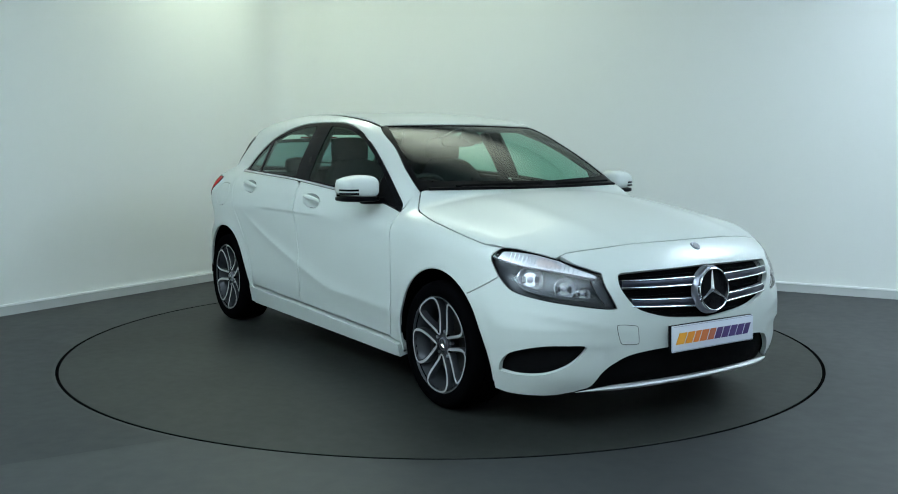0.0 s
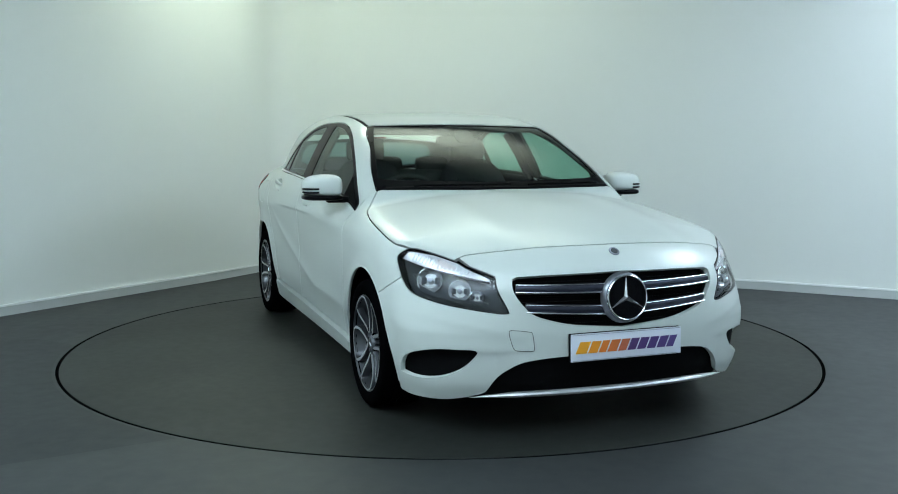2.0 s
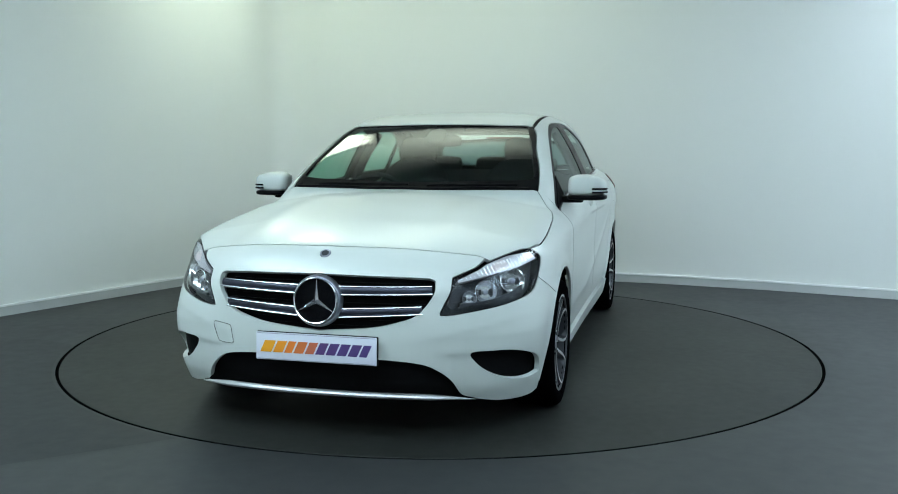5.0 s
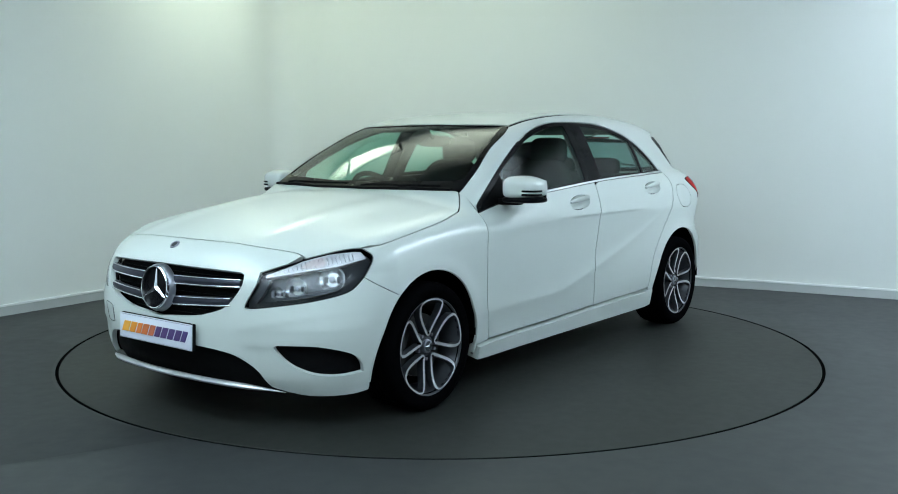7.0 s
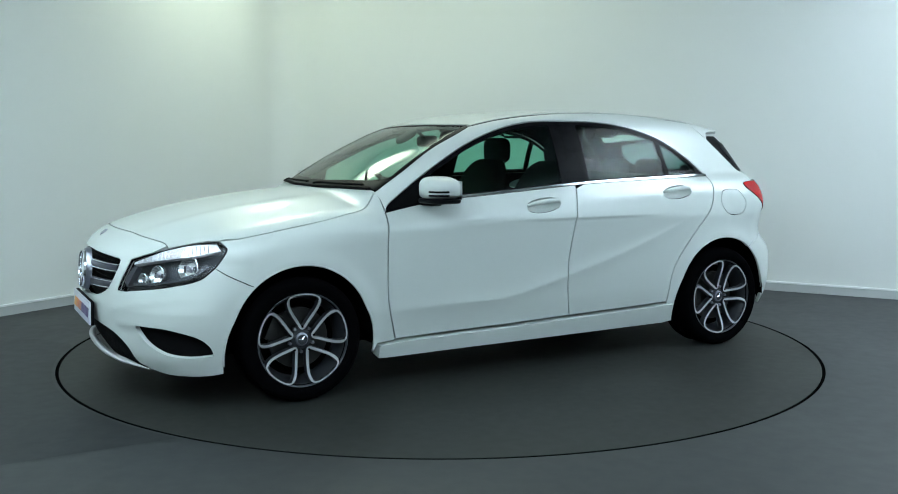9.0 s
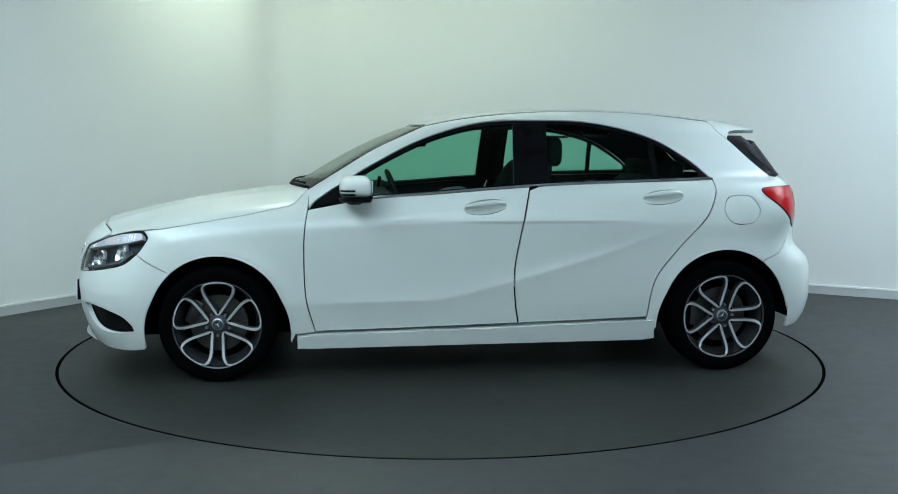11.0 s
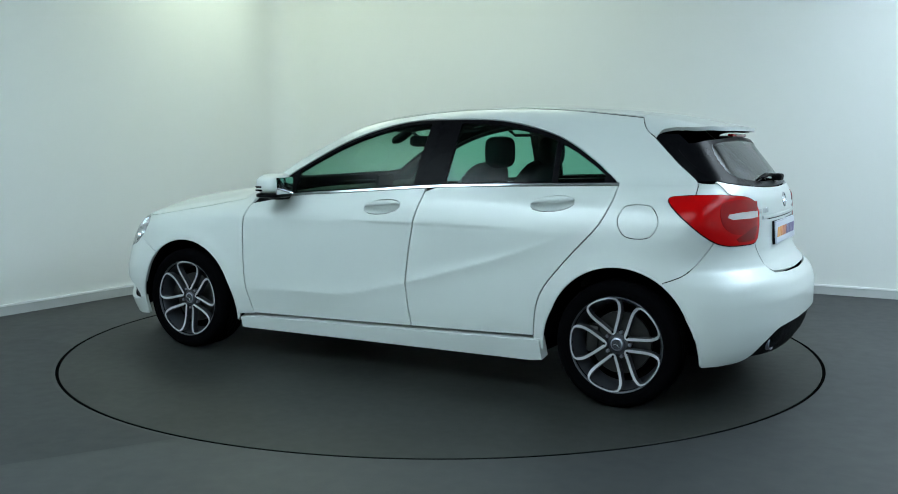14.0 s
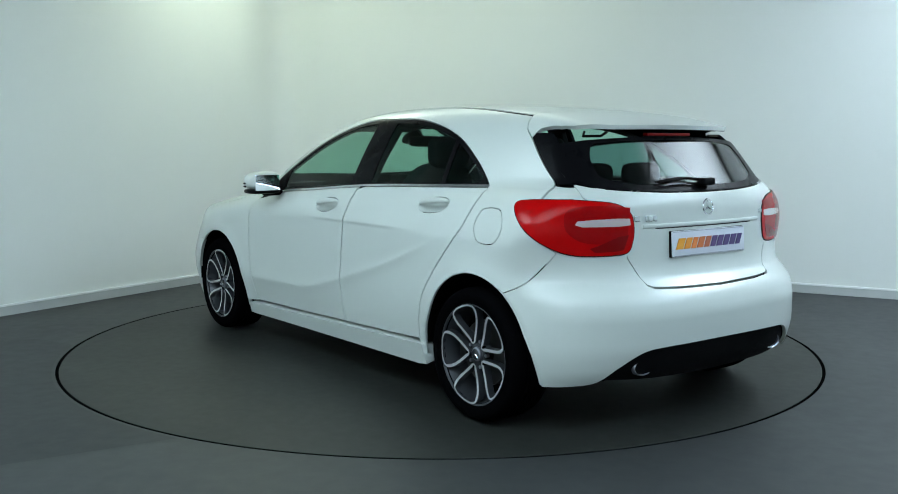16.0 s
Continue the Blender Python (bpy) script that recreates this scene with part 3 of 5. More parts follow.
# shared seams; side map (x, z), nose and tail maps (arc, z)
LAMP = dict(rear=bow((0.905, 0.664), (0.932, 0.705), (0.950, 0.750), (0.912, 0.784)),
            top=bow((0.912, 0.784), (0.848, 0.781), (0.717, 0.755), (0.600, 0.721), (0.514, 0.692)),
            inner=bow((0.514, 0.692), (0.500, 0.640), (0.475, 0.590), (0.456, 0.550)),
            low=bow((0.456, 0.546), (0.490, 0.545), (0.600, 0.560), (0.720, 0.579), (0.841, 0.610), (0.905, 0.664)))
BONNET_SIDE = bow((1.700, 0.784), (1.619, 0.797), (1.397, 0.833), (1.190, 0.867), (1.060, 0.897), (0.965, 0.935), (0.900, 0.983))
BONNET_TOP = carry("side", "top", part_of(BONNET_SIDE, 1.12, 1.65))
BONNET_TOP = join(BONNET_TOP, bow(tuple(BONNET_TOP[-1]), (1.04, BONNET_TOP[-1][1] - 0.022), (0.965, BONNET_TOP[-1][1] - 0.060), (0.895, 0.682))[1:])
BONNET_EDGE = carry("top", "side", BONNET_TOP)
BONNET_FRONT = bow((0.673, 0.757), (0.622, 0.772), (0.412, 0.795), (0.229, 0.803), (0.0, 0.806))
DOOR_FRONT = bow((0.893, 0.890), (0.905, 0.820), (0.914, 0.690), (0.908, 0.440), (0.862, 0.250))
DOOR_MID = bow((-0.281, 1.005), (-0.243, 0.850), (-0.192, 0.575), (-0.196, 0.400), (-0.215, 0.276))
DOOR_REAR = bow((-1.303, 1.039), (-1.298, 0.970), (-1.255, 0.870), (-1.205, 0.805), (-1.065, 0.655), (-0.952, 0.497), (-0.917, 0.298))
BELT_LINE = bow((0.893, 0.890), (0.580, 0.942), (0.254, 0.966), (-0.281, 1.005), (-0.649, 1.021), (-1.303, 1.039))
DLO = bow((-1.301, 1.041), (-1.158, 1.158), (-0.952, 1.272), (-0.652, 1.346), (-0.345, 1.360), (-0.034, 1.346), (0.274, 1.260), (0.578, 1.108), (0.835, 0.946), (0.888, 0.893))
SCREEN_SIDE = bow((0.900, 0.985), (0.755, 1.074), (0.534, 1.205), (0.272, 1.325))
DITCH = bow((0.272, 1.325), (0.10, 1.360), (-0.10, 1.386), (-0.343, 1.405), (-0.657, 1.411), (-0.968, 1.398), (-1.345, 1.358))
HATCH_SIDE = bow((-1.345, 1.358), (-1.385, 1.297), (-1.433, 1.258), (-1.553, 1.144), (-1.650, 1.062), (-1.668, 1.030), (-1.670, 1.000))
TAILLAMP = bow((0.797, 1.001), (0.960, 0.998), (1.030, 0.976), (0.962, 0.884), (0.880, 0.814), (0.795, 0.776), (0.680, 0.768), (0.560, 0.776), (0.528, 0.830), (0.525, 0.895), (0.545, 0.945), (0.620, 0.984), (0.797, 1.001))
TAIL_SEAM = bow((0.845, 0.797), (0.856, 0.766), (0.953, 0.657), (1.063, 0.599))
NOSE_SEAM = bow((0.905, 0.664), (0.960, 0.628), (1.046, 0.580))
FRONT_ARCH = arch(1.360, 0.312, 48, 198)
REAR_ARCH = arch(-1.345, 0.320, 124, -14, 34)


# door handles: middle (x, z), half length, half height, slope
HANDLES = ((-0.034, 0.899, 0.108, 0.035, -0.10), (-1.000, 0.946, 0.108, 0.034, -0.09))


def oval(cx, cz, a, b, slope, k=1.0, n=40):
    t = np.linspace(0, 2 * math.pi, n, endpoint=False)
    u, v = a * k * np.cos(t), b * k * np.sign(np.sin(t)) * np.abs(np.sin(t)) ** 0.9
    return np.stack([cx + u, cz + v + slope * u], 1)


def build_skin():
    # front wings
    seam = carry("nose", "side", NOSE_SEAM)
    lamp_rear = carry("nose", "side", LAMP["rear"])
    start = FRONT_ARCH[np.hypot(*(FRONT_ARCH - seam[-1]).T).argmin():]
    skin("front_wing", "side", join(seam[::-1][:-1], lamp_rear, BONNET_EDGE, [(0.890, 0.940)], DOOR_FRONT, [(0.87, 0.244)], [(0.962, 0.238)], start[::-1]), PAINT, car, mirror=True, back=DARK, step=0.018)
    # roof pillars, rails and rear quarters, one pressing
    tail_top, tail_seam = carry("tail", "side", TAILLAMP[2:45]), carry("tail", "side", TAIL_SEAM)
    lamp_edge = carry("tail", "side", TAILLAMP[:40])
    rear_arch = REAR_ARCH[np.hypot(*(REAR_ARCH - tail_seam[-1]).T).argmin() + 1:]
    cap = np.array([(-1.419, 0.956), (-1.490, 0.945), (-1.528, 0.88), (-1.500, 0.818), (-1.439, 0.801), (-1.370, 0.815), (-1.335, 0.878), (-1.362, 0.942), (-1.419, 0.956)])
    cap = bow(*cap)[:-1]
    skin("rear_quarter", "side", join(SCREEN_SIDE, DITCH[1:], HATCH_SIDE[1:], lamp_edge[:33], tail_seam[3:], rear_arch[1:], [(-0.957, 0.236), (-0.918, 0.262)], DOOR_REAR[::-1], DLO[1:], [(0.892, 0.94)]),
         PAINT, car, holes=[cap], mirror=True, back=DARK)
    for flap in skin("fuel_flap", "side", cap, PAINT, car, "rounded white fuel filler flap", mirror=True, gap=0.0018):
        if flap.data.vertices[0].co.y > 0:
            flap.name = "side_flap"
    # rolled edges of the wheel arches
    for cx, cz, a0, a1 in ((1.360, 0.312, -16, 196), (-1.345, 0.320, -12, 193)):
        p = lift("side", arch(cx, cz, a0, a1, 44))
        p = p - outward(p) * 0.003
        for s in (1, -1):
            part("arch_lip", tube(p * (1, s, 1), 0.0055, 8), PAINT, car)
    # doors
    belt_f, belt_r = part_of(BELT_LINE, -0.279, 1), part_of(BELT_LINE, -2, -0.283)
    front_cup, rear_cup = (oval(*h) for h in HANDLES)
    front = skin("front_door", "side", join(belt_f, DOOR_MID, [(0.2, 0.263)], DOOR_FRONT[::-1][:-1]), PAINT, car, mirror=True, back=TRIM, step=0.013, gap=0.0042, holes=[front_cup])
    rear = skin("rear_door", "side", join(belt_r, DOOR_REAR[1:], [(-0.6, 0.287)], DOOR_MID[::-1][:-1]), PAINT, car, mirror=True, back=TRIM, step=0.013, gap=0.0042, holes=[rear_cup])
    # sills
    skin("sill", "side", join([(0.957, 0.226), (0.862, 0.237), (0.2, 0.250), (-0.215, 0.263), (-0.917, 0.285), (-0.955, 0.288), (-0.966, 0.185), (-0.90, 0.175), (0.0, 0.166), (0.90, 0.160), (0.957, 0.163)]),
         PAINT, car, mirror=True, rise=0.016, deep=0.06, step=0.02)
    # windows
    top = curve(DLO[:, 0][np.unique(DLO[:, 0], return_index=True)[1]], DLO[:, 1][np.unique(DLO[:, 0], return_index=True)[1]])
    bo = np.unique(BELT_LINE[:, 0], return_index=True)[1]
    bot = curve(BELT_LINE[bo, 0], BELT_LINE[bo, 1])

    def pane(x0, x1, lean0=0.0, lean1=0.0):
        xs = np.linspace(x0, x1, 24)
        lower = np.stack([xs, bot(xs) + 0.020], 1)
        upper = np.stack([xs, np.maximum(top(xs) - 0.024, bot(xs) + 0.026)], 1)
        w = np.linspace(0, 1, 24)
        upper[:, 0] += lean0 * (1 - w) + lean1 * w
        upper[:, 1] = np.maximum(top(upper[:, 0]) - 0.024, bot(upper[:, 0]) + 0.026)
        return join(lower, upper[::-1])

    panes = [pane(0.60, -0.190, 0, -0.02), pane(-0.385, -0.965, -0.012, 0.01), pane(-0.998, -1.225, 0.01, 0)]
    skin("window_surround", "side", join(BELT_LINE, DLO[1:-1]), GLOSSBLACK, car, holes=panes, mirror=True, rise=-0.003, deep=0.02, step=0.02, back=TRIM)
    for p in panes:
        for ob in skin("side_window", "side", p, PANE, car, "green-tinted side window", mirror=True, rise=-0.006, deep=0.003, gap=-0.002):
            ob.visible_shadow = False
    strip = part_of(BELT_LINE, -1.303, 0.62)
    skin("belt_strip", "side", join(strip + (0, -0.001), strip[::-1] + (0, 0.0085)), CHROME, car, "thin bright chrome strip along the window sill", mirror=True, rise=0.004, deep=0.008, gap=0, step=0.012)
    # bonnet
    lamp_top = carry("nose", "top", LAMP["top"])
    front_edge = carry("nose", "top", BONNET_FRONT)
    side_edge = BONNET_TOP
    k = np.hypot(*(lamp_top - front_edge[0]).T).argmin()
    screen_foot = bow((0.892, 0.680), (0.952, 0.489), (1.010, 0.200), (1.022, 0.0))
    half = join(front_edge[::-1], lamp_top[:k][::-1], side_edge, screen_foot[1:])
    skin("bonnet", "top", both_top(half), PAINT, car, back=DARK, gap=0.0022)
    # windscreen
    screen_side, roof_front = carry("side", "top", SCREEN_SIDE), bow((0.255, 0.555), (0.300, 0.290), (0.318, 0.0))
    glass_half = join(screen_foot[::-1] - (0.006, 0), screen_side[1:], roof_front[1:])
    hole = join(bow((0.955, 0.0), (0.940, 0.2), (0.875, 0.489), (0.820, 0.63)), bow((0.80, 0.650), (0.534, 0.592), (0.290, 0.525)), bow((0.276, 0.515), (0.316, 0.29), (0.333, 0.0)))
    skin("windscreen_border", "top", both_top(glass_half), GLOSSBLACK, car, holes=[both_top(hole)], gap=0.001, rise=-0.004, step=0.02, back=DARK)
    skin("windscreen", "top", both_top(hole), SCREEN, car, "lightly tinted windscreen", gap=-0.003, rise=-0.007, deep=0.003).visible_shadow = False
    # roof and spoiler
    ditch = carry("side", "top", DITCH)
    roof_back = bow((-1.343, ditch[-1][1]), (-1.350, 0.25), (-1.352, 0.0))
    skin("roof", "top", both_top(join(roof_front[::-1], ditch[1:] - (0, 0.012), roof_back[1:])), PAINT, car, back=HEADLINING, step=0.03)
    skin("roof_strip", "top", join(ditch, ditch[::-1] - (0, 0.013)), BLACK, car, mirror=True, gap=0, rise=-0.004, deep=0.01, step=0.012)
    wing = carry("side", "top", HATCH_SIDE[1:17])
    tip = bow((-1.455, 0.588), (-1.53, 0.552), (-1.61, 0.520), (-1.665, 0.44), (-1.703, 0.28), (-1.722, 0.0))
    skin("roof_spoiler", "top", both_top(join(roof_back[::-1], wing, tip)), PAINT, car, "white roof spoiler over the rear window", step=0.02, deep=0.020, back=BLACK)
    # side edges of the tailgate
    wing_edge = part_of(HATCH_SIDE, 1.062, 1.285, 1)
    skin("rear_window_wing", "side", join(wing_edge, (wing_edge - (0.13, 0.0))[::-1]), GLOSSBLACK, car, mirror=True, rise=-0.0045, step=0.02, back=DARK)
    low_edge = part_of(HATCH_SIDE, 1.0, 1.062, 1)
    skin("tailgate_shoulder", "side", join([(-1.652, 1.060)], low_edge, [(-1.672, 0.93), (-1.80, 0.93), (-1.80, 1.052), (-1.70, 1.056)]), PAINT, car, mirror=True, rise=-0.006, step=0.02, back=DARK)
    skin("tailgate_return", "tail", np.array([(0.40, 0.65), (0.90, 0.74), (0.90, 0.99), (0.45, 1.0)]), PAINT, car, mirror=True, rise=-0.008, step=0.03, back=DARK)
    # tailgate
    glass_low = bow((0.0, 1.023), (0.273, 1.028), (0.544, 1.046), (0.650, 1.068))
    glass_edge = join(glass_low, bow((0.652, 1.074), (0.650, 1.14), (0.634, 1.20), (0.615, 1.236)), bow((0.60, 1.237), (0.45, 1.254), (0.0, 1.276)))
    inner = join(bow((0.0, 1.052), (0.25, 1.056), (0.44, 1.07), (0.52, 1.095)), bow((0.525, 1.11), (0.52, 1.17), (0.490, 1.220)), bow((0.46, 1.230), (0.3, 1.243), (0.0, 1.252)))
    skin("rear_window_border", "rear", both(glass_edge), GLOSSBLACK, car, holes=[both(inner)], rise=-0.002, step=0.02, back=DARK)
    skin("rear_window", "rear", both(inner), REARPANE, car, "dark tinted rear window", gap=-0.003, rise=-0.005, deep=0.003).visible_shadow = False
    lamp_in = carry("tail", "rear", TAILLAMP[56:])
    gate = join(bow((0.0, 0.622), (0.25, 0.626), (0.395, 0.633)), bow((0.418, 0.642), (0.440, 0.690), (0.478, 0.755)), lamp_in[:38], [(0.652, 1.010), (0.648, 1.060)], glass_low[::-1][1:] - (0, 0.003))
    skin("tailgate", "rear", both(gate), PAINT, car, back=DARK, step=0.02)
    # rear lamps
    lamps = skin("tail_lamp", "tail", TAILLAMP[:-1], RED, car, "large glossy red tail lamp with a clear bar", mirror=True, rise=0.005, deep=0.03, step=0.015, gap=0.002)
    bar = [(0.545, 0.893), (0.60, 0.889), (0.752, 0.890), (0.778, 0.900), (0.770, 0.914), (0.70, 0.919), (0.60, 0.922), (0.548, 0.920)]
    dark = [(0.575, 0.790), (0.62, 0.784), (0.70, 0.784), (0.72, 0.800), (0.66, 0.822), (0.60, 0.846), (0.552, 0.852)]
    glow = bow((0.545, 0.965), (0.70, 0.975), (0.800, 0.962), (0.818, 0.915), (0.800, 0.862), (0.740, 0.825), (0.640, 0.818), (0.560, 0.830), n=6)
    for nm, shape, mt, up in (("inner_lens", glow, INNERRED, 0.0060), ("clear_bar", bar, SMOKE, 0.0075), ("lower_lens", dark, DARKRED, 0.0065)):
        pair = skin(nm, "tail", np.array(shape), mt, None, mirror=True, rise=up, deep=0.004, gap=0, step=0.015)
        for a, b in zip(pair, lamps):
            a.parent = b
    seal = lift("tail", TAILLAMP[:-1])
    for s in (1, -1):
        part("lamp_seal", tube((seal + outward(seal) * 0.001) * (1, s, 1), 0.0032, 6, closed=True), BLACK, lamps[0 if s > 0 else 1])
    # rear bumper
    r_arch = carry("side", "tail", arch(-1.345, 0.320, 124, 194, 18))
    r_arch = r_arch[np.hypot(*(r_arch - TAIL_SEAM[-1]).T).argmin() + 1:]
    low = carry("rear", "tail", np.array([(0.478, 0.752), (0.440, 0.688), (0.418, 0.640), (0.395, 0.629), (0.25, 0.621), (0.0, 0.617)]))
    b = np.array(join(bow((0.0, 0.394), (0.20, 0.392), (0.40, 0.386), (0.50, 0.370), (0.596, 0.312), (0.685, 0.246), (0.80, 0.228), (0.885, 0.222)), r_arch[::-1], TAIL_SEAM[::-1][1:-3], TAILLAMP[40:58], low))
    skin("rear_bumper", "tail", both(b), PAINT, car, back=DARK, step=0.022)
    d = join([(0.0, 0.225), (0.42, 0.23), (0.60, 0.240), (0.684, 0.243)], bow((0.684, 0.243), (0.596, 0.309), (0.50, 0.367), (0.40, 0.383), (0.0, 0.391)))
    skin("rear_diffuser", "tail", both(d), BLACK, car, "matt black lower rear apron", rise=-0.018, step=0.03)
    # front bumper with grille and vents
    f_arch = carry("side", "nose", arch(1.360, 0.312, 48, -19, 18))
    f_arch = f_arch[np.hypot(*(f_arch - NOSE_SEAM[-1]).T).argmin():]
    intake = bow((0.600, 0.186), (0.545, 0.208), (0.500, 0.272), (0.450, 0.315), (0.385, 0.345), (0.245, 0.360), (0.0, 0.362))
    rim = join(intake[::-1], bow((0.610, 0.182), (0.70, 0.164), (0.846, 0.160), (0.925, 0.168)), f_arch[::-1], NOSE_SEAM[::-1][1:-1], LAMP["low"][::-1], LAMP["inner"][::-1][1:], LAMP["top"][::-1][1:10], BONNET_FRONT)
    grille = join(bow((0.0, 0.702), (0.290, 0.697), (0.430, 0.690)), bow((0.447, 0.682), (0.443, 0.645), (0.420, 0.600), (0.372, 0.545), (0.300, 0.515), (0.200, 0.492), (0.0, 0.474)))
    fog = bow((0.893, 0.262), (0.880, 0.305), (0.835, 0.350), (0.730, 0.384), (0.640, 0.390), (0.569, 0.386), (0.590, 0.345), (0.640, 0.300), (0.710, 0.268), (0.800, 0.256), (0.893, 0.262))[:-1]
    bumper = skin("front_bumper", "nose", both(rim), PAINT, car, holes=[both(grille), fog, fog[::-1] * (-1, 1)], back=DARK, step=0.014, deep=0.022)
    skin("grille_backing", "nose", both(grille), BLACK, car, "black honeycomb grille behind the louvres", rise=-0.045, gap=-0.01, step=0.03)
    skin("lower_intake", "nose", both(join([(0.0, 0.165), (0.50, 0.162), (0.62, 0.165)], intake)), BLACK, car, "black lower air intake", rise=-0.030, gap=-0.006, step=0.03)
    skin("fog_recess", "nose", fog, BLACK, car, "black side air vent in the bumper", mirror=True, rise=-0.030, gap=-0.008, step=0.02)
    # washer cover line on the bumper
    wash = bow((0.364, 0.400), (0.372, 0.462), (0.384, 0.471), (0.440, 0.478), (0.455, 0.470), (0.440, 0.405), (0.425, 0.393), (0.372, 0.391), (0.364, 0.400), n=4)[:-1]
    skin("washer_cover", "nose", wash[::-1] * (-1, 1), PAINT, car, rise=0.0022, deep=0.0022, gap=0.0, step=0.02)
    loop = lift("nose", even(wash[::-1] * (-1, 1), 0.012))
    part("washer_seam", tube(loop + outward(loop) * 0.0024, 0.0011, 6, closed=True), BLACK, bumper)
    # lip under the intake
    s = np.linspace(-0.605, 0.605, 44)
    edge = lift("nose", np.stack([s, 0.206 - 0.020 * np.abs(s / 0.6) ** 5], 1))
    edge = edge + outward(edge) * 0.006
    part("front_lip", tube(edge, 0.01, 12, flat_to=(0.018, 0.0125), ends=6), MACHINED, car, "silver lip along the lower air intake")
    return front, rear, lamps, grille


DOORS_F, DOORS_R, TAIL_LAMPS, GRILLE = build_skin()


# ---- wheels ----


def ribbon_loop(pts, width, tops, depth):
    """A closed flat rib in the wheel's plane (x, z), its face towards +y; the face takes the second material."""
    bm = bmesh.new()
    pts = np.array(pts)
    a, b = pts - np.roll(pts, 1, 0), np.roll(pts, -1, 0) - pts
    t = a / np.linalg.norm(a, axis=1, keepdims=True) + b / np.linalg.norm(b, axis=1, keepdims=True)
    n = np.stack([-t[:, 1], t[:, 0]], 1)
    n /= np.linalg.norm(n, axis=1, keepdims=True)
    rings = []
    for p, d, y, w in zip(pts, n, tops, width):
        q = [(p - d * w, y - depth), (p - d * w, y - 0.004), (p - d * (w - 0.0018), y), (p + d * (w - 0.0018), y), (p + d * w, y - 0.004), (p + d * w, y - depth)]
        rings.append([bm.verts.new((c[0], h, c[1])) for c, h in q])
    for i in range(len(rings)):
        r, s = rings[i], rings[(i + 1) % len(rings)]
        for k in range(6):
            f = bm.faces.new((r[k], s[k], s[(k + 1) % 6], r[(k + 1) % 6]))
            f.material_index = 1 if k == 2 else 0
    bmesh.ops.recalc_face_normals(bm, faces=bm.faces)
    return bm


def star_shape(size, hub, at, parent, mat=None):
    """Three tapered points about a hub."""
    for k in range(3):
        a = radians(90 + 120 * k)
        u, v = Vector((math.cos(a), math.sin(a))), Vector((-math.sin(a), math.cos(a)))
        bm = bmesh.new()
        base, tip = u * 0, u * size
        ridge0, ridge1 = bm.verts.new((0, 0, hub * 0.9)), bm.verts.new((tip.x, tip.y, hub * 0.35))
        for s in (1, -1):
            q = (u * 0 + v * hub * s)
            w = u * size + v * hub * 0.18 * s
            b0, b1 = bm.verts.new((q.x, q.y, 0)), bm.verts.new((w.x, w.y, 0))
            bm.faces.new((b0, b1, ridge1, ridge0))
        bmesh.ops.recalc_face_normals(bm, faces=bm.faces)
        bmesh.ops.transform(bm, matrix=at, verts=bm.verts)
        part("badge_point", bm, mat or CHROME, parent, smooth=False)


